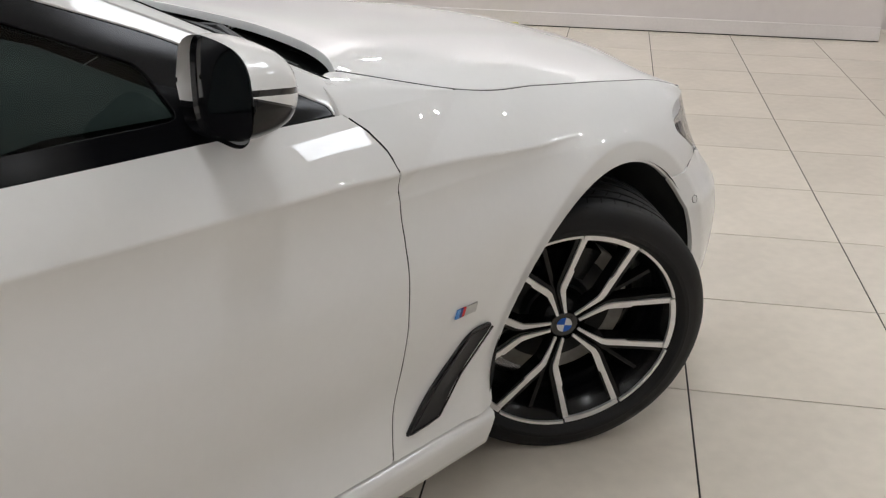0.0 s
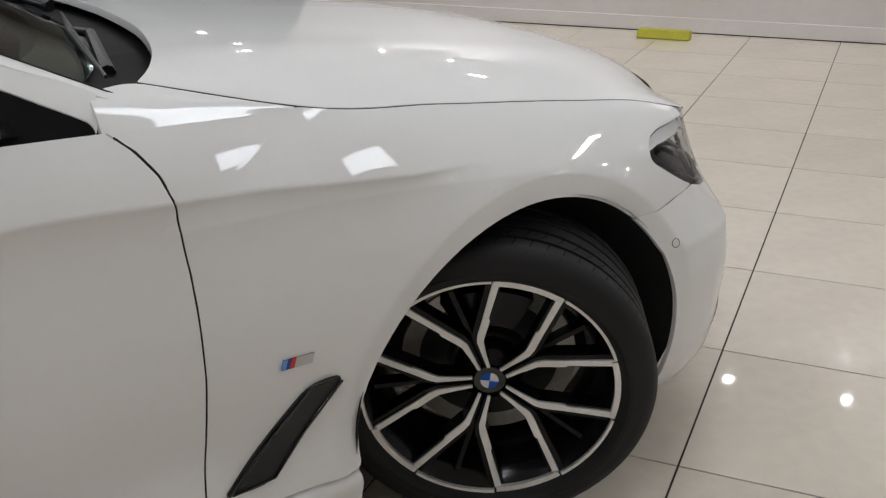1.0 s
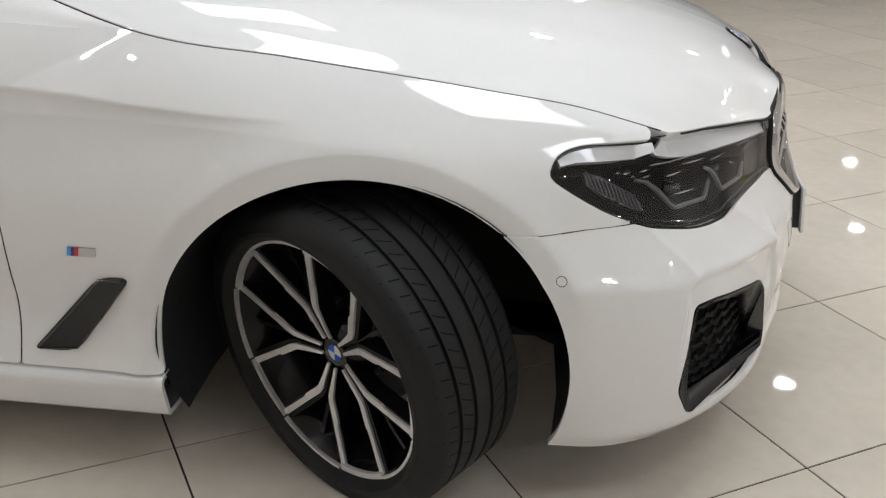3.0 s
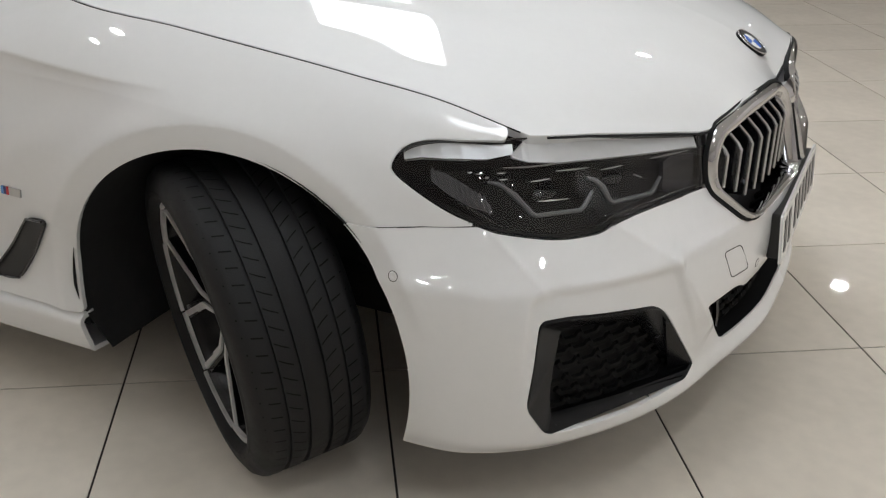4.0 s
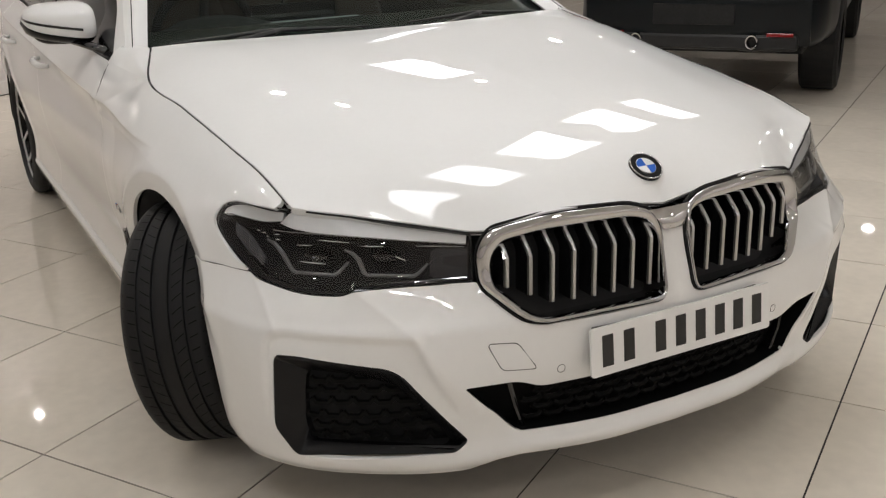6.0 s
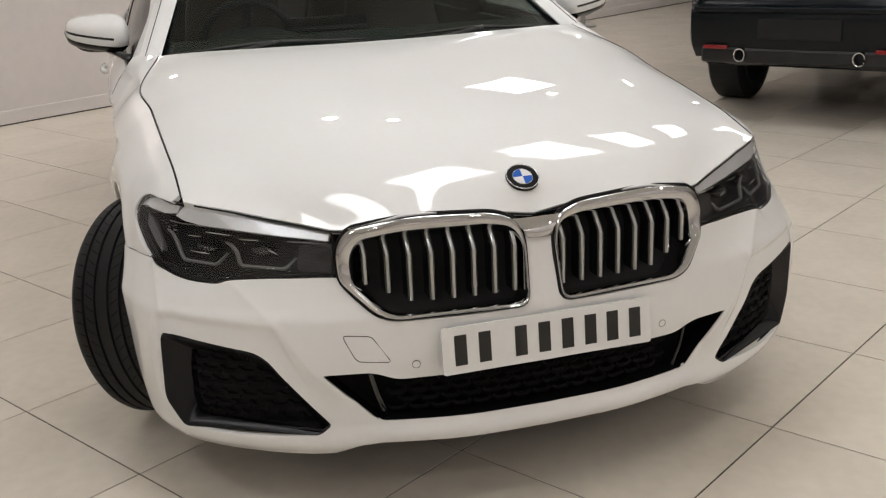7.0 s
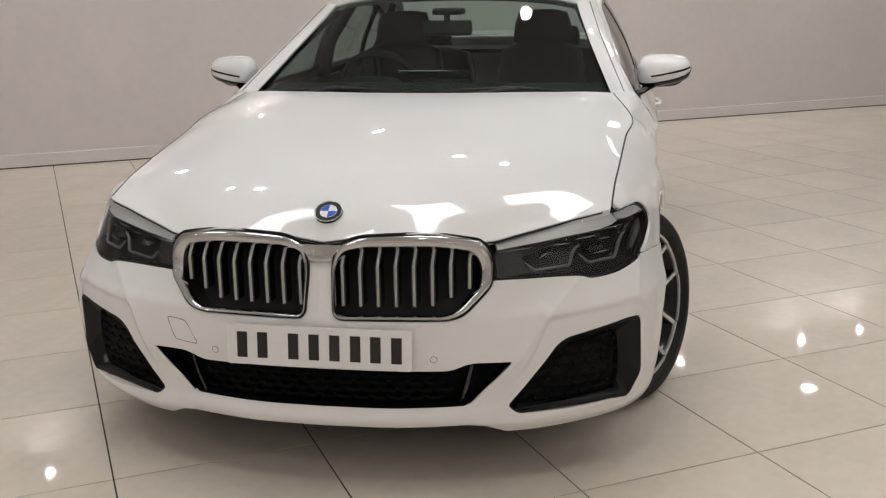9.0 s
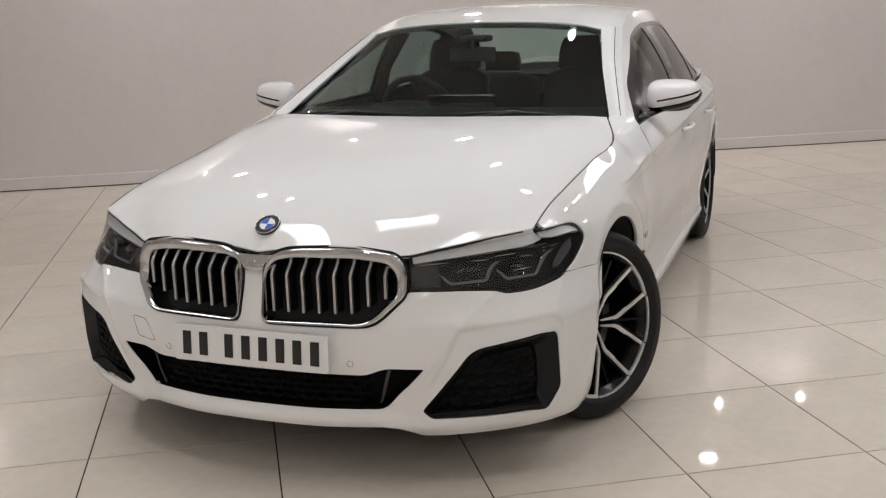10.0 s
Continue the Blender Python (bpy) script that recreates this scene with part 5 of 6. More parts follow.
        for z, sign in ((z0, -1), (z1, 1)):
            if z is not None:
                geom = list(bm.verts) + list(bm.edges) + list(bm.faces)
                bmesh.ops.bisect_plane(bm, geom=geom, plane_co=(C.x, C.y, C.z + z), plane_no=(-s * 0.17 * sign, -slope * sign, sign), clear_outer=True)
        bmesh.ops.remove_doubles(bm, verts=bm.verts, dist=1e-5)
        bmesh.ops.recalc_face_normals(bm, faces=bm.faces)
        return bm
    wing = part("door_mirror", mirror_shell(-0.018, None, 0.0, 0.30), PAINT, car, "white door mirror with black base", smooth=True)
    part("mirror_base", mirror_shell(None, -0.021, 0.0, 0.30), TRIMBLACK, wing, "black mirror lower shell", smooth=True)
    part("mirror_gap", mirror_shell(-0.024, -0.015, -0.03, 0.30), GLOSS, wing, "dark gap line", smooth=True)
    part("indicator_strip", mirror_shell(-0.004, 0.004, 0.010, 0.10, 5), GLOSS, wing, "dark indicator strip", smooth=True)
    bm = bmesh.new()
    rimv = []
    for k in range(40):
        a = 2 * math.pi * k / 40
        ca, sa = math.cos(a), math.sin(a)
        x, z = 0.092 * math.copysign(abs(ca) ** 0.55, ca), 0.068 * math.copysign(abs(sa) ** 0.6, sa) * (1 - 0.12 * ca * s)
        rimv.append([bm.verts.new((x * f, 0.012 * (1 - f) / 0.06 * -0.4, z * f)) for f in (1.0, 0.94)])
    for k in range(40):
        bm.faces.new((rimv[k][0], rimv[(k + 1) % 40][0], rimv[(k + 1) % 40][1], rimv[k][1]))
    bm.faces.new([r[1] for r in rimv])
    bmesh.ops.recalc_face_normals(bm, faces=bm.faces)
    bmesh.ops.rotate(bm, verts=bm.verts, cent=(0, 0, 0), matrix=Matrix.Rotation(s * radians(12), 3, "Z"))
    bmesh.ops.translate(bm, verts=bm.verts, vec=(C.x, C.y + 0.030, C.z + 0.002))
    part("mirror_glass", bm, GLOSS, wing, "dark mirror glass")
    bm = tube([(s * 0.838, 0.81, 0.945), (s * 0.864, 0.85, 0.952), (s * 0.886, 0.90, 0.960), (s * 0.93, 0.952, 0.972)], [0.024, 0.022, 0.022, 0.016], 10, flat=0.55)
    part("mirror_arm", bm, GLOSS, wing, "black mirror arm", smooth=True)

# chrome bridge between the two kidneys
bm = bmesh.new()
vs = []
for z, w, d in ((0.712, 0.064, -0.010), (0.700, 0.050, -0.015), (0.684, 0.036, -0.017), (0.668, 0.029, -0.014), (0.664, 0.028, 0.0)):
    r = FRONT[int(np.interp(z, FZ[:, 0], np.arange(len(FZ))))]
    vs.append([bm.verts.new((x * w, r[0, 1] + d + abs(x) ** 3 * 0.006, z)) for x in (-1, -0.6, 0, 0.6, 1)])
for a, b in zip(vs, vs[1:]):
    for k in range(4):
        bm.faces.new((a[k], a[k + 1], b[k + 1], b[k]))
bmesh.ops.recalc_face_normals(bm, faces=bm.faces)
part("grille_bridge", bm, CHROME, car, "chrome bridge between the grilles", smooth=True)

# middle intake: a black tray that follows the curve of the nose
def nose_y(x, z):
    r = np.interp(z, FZ[:, 0], np.arange(len(FZ)))
    row = FRONT[int(r)]
    return np.interp(abs(x), row[:, 0], row[:, 1])


bm = bmesh.new()
cols = []
for x in np.linspace(-0.515, 0.515, 45):
    zb = np.interp(abs(x), [0, 0.395, 0.515], [0.261, 0.261, 0.388])
    zt = np.interp(abs(x), [0, 0.32, 0.385, 0.515], [0.373, 0.373, 0.396, 0.394])
    yb, yt = nose_y(x, zb), nose_y(x, zt)
    back = max(yb, yt) + 0.062
    cols.append([bm.verts.new(p) for p in ((x, yb + 0.003, zb), (x * 0.99, back, zb + 0.001), (x * 0.99, back, max(zt - 0.001, zb + 0.002)), (x, yt + 0.003, zt))])
for a, b in zip(cols, cols[1:]):
    for k in range(3):
        bm.faces.new((a[k], b[k], b[k + 1], a[k + 1]))
bmesh.ops.recalc_face_normals(bm, faces=bm.faces)
lower = part("lower_intake", bm, MESHBLACK, car, "black lower air intake")
for row in range(5):
    z = 0.274 + 0.021 * row
    w = 0.36 if row < 4 else 0.33
    n = int(w * 2 / 0.05)
    for k in range(n):
        x = -w + 0.05 * (k + 0.5) + (0.0125 if row % 2 else -0.0125)
        def at(x, z):
            r = FRONT[int(np.interp(z, FZ[:, 0], np.arange(len(FZ))))]
            return Vector((x, np.interp(abs(x), r[:, 0], r[:, 1]) + 0.040, z))
        pts = [at(x - 0.024, z + 0.008), at(x - 0.013, z), at(x + 0.013, z), at(x + 0.024, z + 0.008)]
        part("mesh_scale", tube(pts, 0.0050, 5, flat=1.5), MESHBLACK, lower)
for s in (-1, 1):
    part("intake_vane", tube([(s * 0.375, -0.870, 0.262), (s * 0.395, -0.872, 0.32), (s * 0.41, -0.868, 0.385)], 0.006, 6), GLOSS, lower)

# tow-eye cover line on the right of the bumper
pts = rounded([(-0.413, 0.486), (-0.497, 0.482), (-0.553, 0.418), (-0.457, 0.424)], 0.014, 6)
part("tow_cover_seam", tube([on_front(q, z, 0.0002, True) for q, z in pts], 0.0011, 5, closed=True), VOID, car, "thin tow cover seam")

# hood emblem
k = np.argmin((full_hood[..., 0]) ** 2 + (full_hood[..., 1] + 0.812) ** 2)
i, j = divmod(k, full_hood.shape[1])
c, n = Vector(full_hood[i, j]), Vector(full_hood_n[i, j])
rot = Matrix.Translation(c + n * 0.001) @ n.to_track_quat("Z", "Y").to_matrix().to_4x4()
bm = lathe([(-0.004, 0.0400), (0.003, 0.0396), (0.0042, 0.0384), (0.0036, 0.0372), (0.0036, 0.0)], 48, "z")
bmesh.ops.transform(bm, matrix=rot, verts=bm.verts)
emblem = part("hood_emblem", bm, ENAMEL, car, "round black emblem with blue and white quarters", smooth=False)
disc_emblem(emblem, rot @ Matrix.Translation((0, 0, 0.0035)), 0.0232)
bm = lathe([(0.003, 0.0400), (0.0048, 0.0394), (0.0048, 0.0376), (0.003, 0.0370)], 48, "z")
bmesh.ops.transform(bm, matrix=rot, verts=bm.verts)
part("emblem_rim", bm, CHROME, emblem, "chrome emblem rim", smooth=True)
bm = lathe([(0.003, 0.0246), (0.0046, 0.0243), (0.0046, 0.0231), (0.003, 0.0226)], 48, "z")
bmesh.ops.transform(bm, matrix=rot, verts=bm.verts)
part("emblem_rim", bm, CHROME, emblem, "chrome emblem rim", smooth=True)

# show plate with dark bars
PM = Matrix.Translation((0, -0.962, 0.441)) @ Matrix.Rotation(radians(-5), 4, "X")
bm = bmesh.new()
prof = rounded([(-0.26, -0.0555), (0.26, -0.0555), (0.26, 0.0555), (-0.26, 0.0555)], 0.008, 4)
fr = [bm.verts.new((x, -0.003, z)) for x, z in prof]
bk = [bm.verts.new((x, 0.003, z)) for x, z in prof]
bm.faces.new(fr)
bm.faces.new(bk[::-1])
for i in range(len(fr)):
    bm.faces.new((fr[i], fr[(i + 1) % len(fr)], bk[(i + 1) % len(fr)], bk[i]))
bmesh.ops.recalc_face_normals(bm, faces=bm.faces)
bmesh.ops.transform(bm, matrix=PM, verts=bm.verts)
plate = part("front_plate", bm, PLATE, car, "white acrylic plate with dark bars")
for x in (-0.216, -0.158, -0.070, -0.012, 0.046, 0.104, 0.160, 0.218):
    part("plate_bar", boxed(x - 0.0145, x + 0.0145, -0.0042, -0.003, -0.036, 0.036, m=PM), INK, plate, "dark plate bar")
part("plate_holder", boxed(-0.24, 0.24, 0.002, 0.03, -0.05, 0.05, bevel=0.004, m=PM), BLACK, plate)

# ---- cabin ----
bm = bmesh.new()
rows = []
for x in np.linspace(-0.74, 0.74, 25):
    drv = math.exp(-((x + 0.37) / 0.17) ** 4)
    rows.append([bm.verts.new((x, y, z)) for y, z in ((0.74 + abs(x) * 0.1, 0.925), (0.90, 0.945), (1.12, 0.95 + 0.035 * drv), (1.24, 0.935 + 0.05 * drv), (1.30, 0.90), (1.30, 0.60), (0.74, 0.60))])
for a, b in zip(rows, rows[1:]):
    for k in range(6):
        bm.faces.new((a[k], b[k], b[k + 1], a[k + 1]))
bmesh.ops.recalc_face_normals(bm, faces=bm.faces)
dash = part("dashboard", bm, CABIN, car, "dark grey dashboard", smooth=True)
part("dash_display", boxed(-0.24, 0.10, 1.18, 1.195, 0.935, 1.015, bevel=0.004, m=None), GLOSS, dash, "black dash display")
# thin pale grey strip lying on top of the dash
sheen = part("dash_strip", boxed(-0.20, 0.16, 0.98, 1.12, 0.957, 0.9585), SHEET, dash, "pale grey strip on the dash top")
col = Matrix.Translation((-0.37, 1.38, 0.915)) @ Matrix.Rotation(radians(-68), 4, "X")
pts = [(0.185 * math.cos(a), 0.185 * math.sin(a), 0) for a in np.linspace(0, 2 * math.pi, 41)[:-1]]
bm = tube(pts, 0.017, 10, closed=True)
bmesh.ops.transform(bm, matrix=col, verts=bm.verts)
sw = part("steering_wheel", bm, CABIN, car, "black leather steering wheel", smooth=True)
for a in (0, 180, 270):
    bm = tube([(0, 0, 0.0), (0.18 * math.cos(radians(a)), 0.18 * math.sin(radians(a)), 0)], 0.018, 8, flat=0.6)
    bmesh.ops.transform(bm, matrix=col, verts=bm.verts)
    part("wheel_spoke", bm, CABIN, sw)
bm = lathe([(-0.03, 0.0), (-0.03, 0.05), (0.01, 0.065), (0.03, 0.05), (0.03, 0.0)], 24, "z")
bmesh.ops.transform(bm, matrix=col, verts=bm.verts)
part("wheel_boss", bm, CABIN, sw, smooth=True)


def seat_form(w, y0, z0, z1, lean, thick, mat_main, name, parent, x):
    """A padded upright cushion."""
    bm = bmesh.new()
    n = 14
    loops = []
    for i in range(n + 1):
        t = i / n
        z = z0 + (z1 - z0) * t
        ww = w * (1 - 0.22 * t ** 3) * (1 - 0.9 * max(0, t - 0.93) / 0.07 * 0.5)
        y = y0 + lean * t
        ring_pts = []
        for k in range(16):
            a = 2 * math.pi * k / 16
            cx, cy = math.cos(a), math.sin(a)
            ring_pts.append(bm.verts.new((x + ww * math.copysign(abs(cx) ** 0.55, cx), y + thick * math.copysign(abs(cy) ** 0.7, cy) - 0.03 * abs(cx) ** 2, z)))
        loops.append(ring_pts)
    for a, b in zip(loops, loops[1:]):
        for k in range(16):
            bm.faces.new((a[k], a[(k + 1) % 16], b[(k + 1) % 16], b[k]))
    bm.faces.new(loops[0][::-1])
    bm.faces.new(loops[-1])
    bmesh.ops.recalc_face_normals(bm, faces=bm.faces)
    return part(name, bm, mat_main, parent, smooth=True)


for x in (-0.37, 0.37):
    st = seat_form(0.25, 1.72, 0.45, 1.11, 0.23, 0.075, LEATHER, "front_seat", car, x)
    tagged(st, "brown leather front seat")
    seat_form(0.150, 1.965, 1.10, 1.265, 0.03, 0.05, LEATHER, "headrest", st, x)
    part("seat_cushion", boxed(x - 0.26, x + 0.26, 1.28, 1.76, 0.38, 0.56, bevel=0.05, seg=3), LEATHER, st)
    seat_form(0.235, 1.83, 0.55, 1.05, 0.20, 0.03, CABIN, "seat_back_shell", st, x)
bench = part("rear_bench", boxed(-0.66, 0.66, 2.38, 2.80, 0.38, 0.60, bevel=0.05, seg=3), LEATHER, car, "brown leather rear bench")
for x in (-0.40, 0.40):
    seat_form(0.30, 2.76, 0.55, 1.02, 0.20, 0.07, LEATHER, "bench_back", bench, x)
    seat_form(0.12, 2.98, 1.03, 1.15, 0.02, 0.045, LEATHER, "headrest", bench, x)
part("parcel_shelf", boxed(-0.66, 0.66, 2.92, 3.36, 0.985, 1.01, bevel=0.006), CABIN, car)
part("cabin_floor", boxed(-0.80, 0.80, 0.70, 3.3, 0.30, 0.34), CABIN, car)
for sg in (-1, 1):
    part("door_lining", boxed(min(sg * 0.80, sg * 0.83), max(sg * 0.80, sg * 0.83), 0.80, 3.0, 0.34, 0.93, bevel=0.006), CABIN, car)
    bm = tube([(sg * 0.70, 1.12, 1.13), (sg * 0.60, 1.50, 1.30)], 0.03, 8)
    part("pillar_lining", bm, CABIN, car, smooth=True)
    bm = tube([(sg * 0.80, 1.86, 0.93), (sg * 0.755, 1.86, 1.12), (sg * 0.63, 1.86, 1.31)], 0.035, 8)
    part("pillar_lining", bm, CABIN, car, smooth=True)
    bm = tube([(sg * 0.76, 2.80, 0.96), (sg * 0.68, 2.78, 1.15), (sg * 0.60, 2.74, 1.29)], 0.02, 8)
    part("pillar_lining", bm, CABIN, car, smooth=True)
bm = boxed(-0.115, 0.115, -0.014, 0.014, -0.034, 0.034, bevel=0.012, seg=3, m=Matrix.Translation((0.0, 1.16, 1.205)) @ Matrix.Rotation(radians(-10), 4, "X"))
rv = part("rear_view_mirror", bm, CABIN, car, "black rear-view mirror")
part("mirror_stem", tube([(0, 1.16, 1.225), (0, 1.17, 1.275)], 0.014, 8), CABIN, rv)
part("camera_pod", boxed(-0.07, 0.07, 1.16, 1.27, 1.262, 1.292, bevel=0.012, m=None), CABIN, rv, "black camera pod")

# ---- room ----
GRID, GX, GY, PITCH = radians(-57.98), -0.6425, -0.9645, 0.6088
UX, UY = math.cos(GRID), math.sin(GRID)
ROOM = Matrix.Rotation(GRID, 4, "Z")     # room axes: u from the far wall to the near one, v along the walls
u0, v0 = GX * UX + GY * UY, -GX * UY + GY * UX
WALL_A, WALL_B, END_A, END_B, H = -5.60, 5.52, -8.0, 15.0, 2.62
HALL_U, HALL_V = 13.5, 3.15      # the hall that opens past the end of the south wall


def room_part(name, b, mat, label, category, bevel=0.0, kind="structure", parent=None):
    return tagged(part(name, boxed(*b, bevel=bevel, m=ROOM), mat, parent), label, category, kind=kind)


room_part("wall_north", (WALL_A - 0.2, WALL_A, END_A - 0.2, END_B + 0.2, 0, H), WALLPAINT, "white painted display wall", "wall")
room_part("wall_south", (WALL_B, WALL_B + 0.2, -2.75, HALL_V, 0, H), WALLPAINT, "white painted wall", "wall")
room_part("wall_south_recess", (WALL_B + 0.6, WALL_B + 0.8, END_A - 0.2, -2.75, 0, H), WALLPAINT, "white painted wall", "wall")
room_part("wall_return", (WALL_B + 0.2, WALL_B + 0.8, -2.75, -2.55, 0, H), WALLPAINT, "white painted wall return", "wall")
room_part("wall_west", (WALL_A, WALL_B + 0.8, END_A - 0.2, END_A, 0, H), WALLPAINT, "white painted wall", "wall")
room_part("wall_hall_side", (WALL_B + 0.2, HALL_U + 0.2, HALL_V - 0.2, HALL_V, 0, H), WALLPAINT, "white painted hall wall", "wall")
room_part("wall_hall_end", (HALL_U, HALL_U + 0.2, HALL_V, END_B + 0.2, 0, H), WALLPAINT, "white painted hall wall", "wall")
room_part("wall_east", (WALL_A, HALL_U, END_B, END_B + 0.2, 0, H), WALLPAINT, "white painted wall", "wall")
room_part("ceiling", (WALL_A - 0.2, HALL_U + 0.2, END_A - 0.2, END_B + 0.2, H, H + 0.1), CEILPAINT, "white ceiling", "ceiling")
room_part("baseboard", (WALL_A, WALL_A + 0.018, END_A, END_B, 0.007, 0.11), SKIRT, "white painted skirting board", "skirting", 0.004)
room_part("baseboard", (WALL_B - 0.018, WALL_B, -2.75, HALL_V, 0.007, 0.11), SKIRT, "white painted skirting board", "skirting", 0.004)
# shadow gap at the floor, coloured as a thin dark strip
room_part("trim", (WALL_A, WALL_A + 0.016, END_A, END_B, 0.0, 0.007), GROUT, "dark strip for the shadow gap under the skirting board", "trim")
room_part("trim", (WALL_B - 0.016, WALL_B, -2.75, HALL_V, 0.0, 0.007), GROUT, "dark strip for the shadow gap under the skirting board", "trim")

# ceiling panels and downlights
PANEL_SPOTS = [(0.09, v) for v in (-2.38, -1.0, 0.17, 1.24, 2.30, 3.44)] + [(-2.12, 3.52)]
for u, v in PANEL_SPOTS:
    lamp = empty("ceiling_panel_lamp", "square white ceiling light panel", "ceiling light", group="ceiling light panels")
    part("panel_frame", boxed(u - 0.305, u + 0.305, v - 0.305, v + 0.305, H - 0.012, H - 0.001, m=ROOM), SKIRT, lamp)
    part("diffuser", boxed(u - 0.285, u + 0.285, v - 0.285, v + 0.285, H - 0.016, H - 0.012, m=ROOM), DIFFUSER, lamp)
# the two at u = 5.8 are unseen fill, added to light the bumper
WASHERS = [(-5.35, v) for v in (-3.0, -1.36, 0.41, 2.3, 4.18, 5.1, 6.75, 7.6, 9.98)] + [(5.22, v) for v in (-1.45, -0.57, 0.98, 1.72)] + [(5.8, -3.6), (5.8, -5.0)]
# those with v below -4 are unseen fill, added for bumper and door
SPOTS = [(-4.2, v) for v in (-0.93, 1.27, 3.5, 5.85, 8.1, 10.3)] + [(4.1, v) for v in (-6.4, -4.4, 0.2, 2.48, 4.8)]
SPOTS += [(1.85, v) for v in (-5.0, -2.8, -0.69, 1.6, 4.5, 6.9)] + [(2.9, -4.4), (0.1, -4.8), (0.1, -7.0), (2.0, -7.0), (-1.9, -4.9), (6.94, 4.59), (8.53, 6.26), (6.9, 8.6), (10.2, 9.5), (0.07, 10.26), (-1.90, 5.68)]


def downlight(u, v, r, glow, label, group):
    """A recessed ceiling lamp: a white rim, a reflector cup and its glowing disc."""
    c = ROOM @ Vector((u, v, H))
    bm = lathe([(-0.001, r + 0.024), (-0.008, r + 0.022), (-0.010, r + 0.004), (-0.002, r + 0.001)], 28, "z")
    bmesh.ops.translate(bm, verts=bm.verts, vec=c)
    ob = tagged(part("downlight", bm, SKIRT, smooth=True), label, "downlight", group=group)
    bm = lathe([(-0.004, 0.0), (-0.004, r)], 24, "z")
    bmesh.ops.translate(bm, verts=bm.verts, vec=c)
    part("bulb", bm, glow, ob, "glowing bulb")


TWINS = [(u, v + k) for v in (-0.68, 1.34, 3.37, 7.8) for u, k in ((-2.02, -0.10), (-1.60, 0.10))]
for u, v in TWINS:
    downlight(u, v, 0.048, DISC, "small round recessed downlight of a pair", "paired downlights")
for u, v in WASHERS:
    downlight(u, v, 0.030, BULB, "small round recessed spotlight close to the wall, some added as fill", "wall spotlights")
for u, v in SPOTS:
    downlight(u, v, 0.068, DISC, "round recessed ceiling downlight, some added as fill", "ceiling downlights")

# floor tiles: the near ones singly, the rest joined
tile_bm = boxed(-PITCH / 2 + 0.0025, PITCH / 2 - 0.0025, -PITCH / 2 + 0.0025, PITCH / 2 - 0.0025, -0.012, 0.0)
tile_mesh = bpy.data.meshes.new("tile")
tile_bm.to_mesh(tile_mesh)
tile_bm.free()
tile_mesh.materials.append(TILE)
floor = room_part("floor", (WALL_A, HALL_U, END_A, END_B, -0.06, -0.0025), GROUT, "cream polished floor tiles with dark joints", "floor")
iu0, iu1 = math.ceil((WALL_A - u0) / PITCH - 0.5), math.floor((HALL_U - u0) / PITCH + 0.5)
iv0, iv1 = math.ceil((END_A - v0) / PITCH - 0.5), math.floor((END_B - v0) / PITCH + 0.5)
cells = []
for i in range(iu0, iu1 + 1):
    for j in range(iv0, iv1 + 1):
        u, v = u0 + (i + 0.5) * PITCH, v0 + (j + 0.5) * PITCH
        if u > WALL_B + 0.9 and v < HALL_V - 0.5:
            continue
        cells.append((math.hypot(u - 0.5, (v - 1.0) * 0.75), u, v))
cells.sort()
far_v, far_f = [], []
for n, (d, u, v) in enumerate(cells):
    c = ROOM @ Vector((u, v, 0))
    if n < 300:
        ob = new("tile", tile_mesh)
        ob.parent = floor
        ob.matrix_basis = Matrix.Translation((c.x, c.y, 0)) @ ROOM
    else:
        h, b = PITCH / 2 - 0.0025, len(far_v)
        far_v += [tuple(ROOM @ Vector((u + a * h, v + e * h, z))) for z in (0.0, -0.012) for a, e in ((-1, -1), (1, -1), (1, 1), (-1, 1))]
        far_f += [(b, b + 1, b + 2, b + 3)] + [(b + k, b + 4 + k, b + 4 + (k + 1) % 4, b + (k + 1) % 4) for k in range(4)]
me = bpy.data.meshes.new("far_tiles")
me.from_pydata(far_v, [], far_f)
me.materials.append(TILE)
ob = new("far_tiles", me)
ob.parent = floor
tagged(ob, "", "", kind="stuff")


# ---- things along the walls ----
def stanchion(u, v):
    """Steel queue post with a belt head."""
    post = empty("queue_post", "brushed steel queue post with red belt", "queue post", group="queue posts")
    def piece(name, prof, mat, label="", n=28):
        bm = lathe(prof, n, "z")
        bmesh.ops.translate(bm, verts=bm.verts, vec=ROOM @ Vector((u, v, 0)))
        return part(name, bm, mat, post, label, smooth=False)
    piece("base", [(0.0, 0.0), (0.0, 0.165), (0.012, 0.165), (0.022, 0.150), (0.030, 0.06), (0.034, 0.034)], SATIN)
    piece("pole", [(0.030, 0.032), (0.86, 0.032)], SATIN)
    piece("head", [(0.86, 0.034), (0.862, 0.040), (0.96, 0.040), (0.966, 0.034), (0.966, 0.0)], BLACK, "black belt head")
    return post


p1, p2 = (-5.18, 8.25), (-5.20, 8.75)
stanchion(*p1)
stanchion(*p2)
bm = bmesh.new()
a, b = ROOM @ Vector((*p1, 0.0)), ROOM @ Vector((*p2, 0.0))
side = (b - a).normalized().cross(Vector((0, 0, 1))) * 0.001
ring_a = [bm.verts.new(a + (b - a) * t + side * k + Vector((0, 0, z - 0.03 * 4 * t * (1 - t) * 0.4))) for k, z in ((-1, 0.885), (1, 0.885), (1, 0.935), (-1, 0.935)) for t in (0.08,)]
ring_b = [bm.verts.new(a + (b - a) * t + side * k + Vector((0, 0, z))) for k, z in ((-1, 0.885), (1, 0.885), (1, 0.935), (-1, 0.935)) for t in (0.92,)]
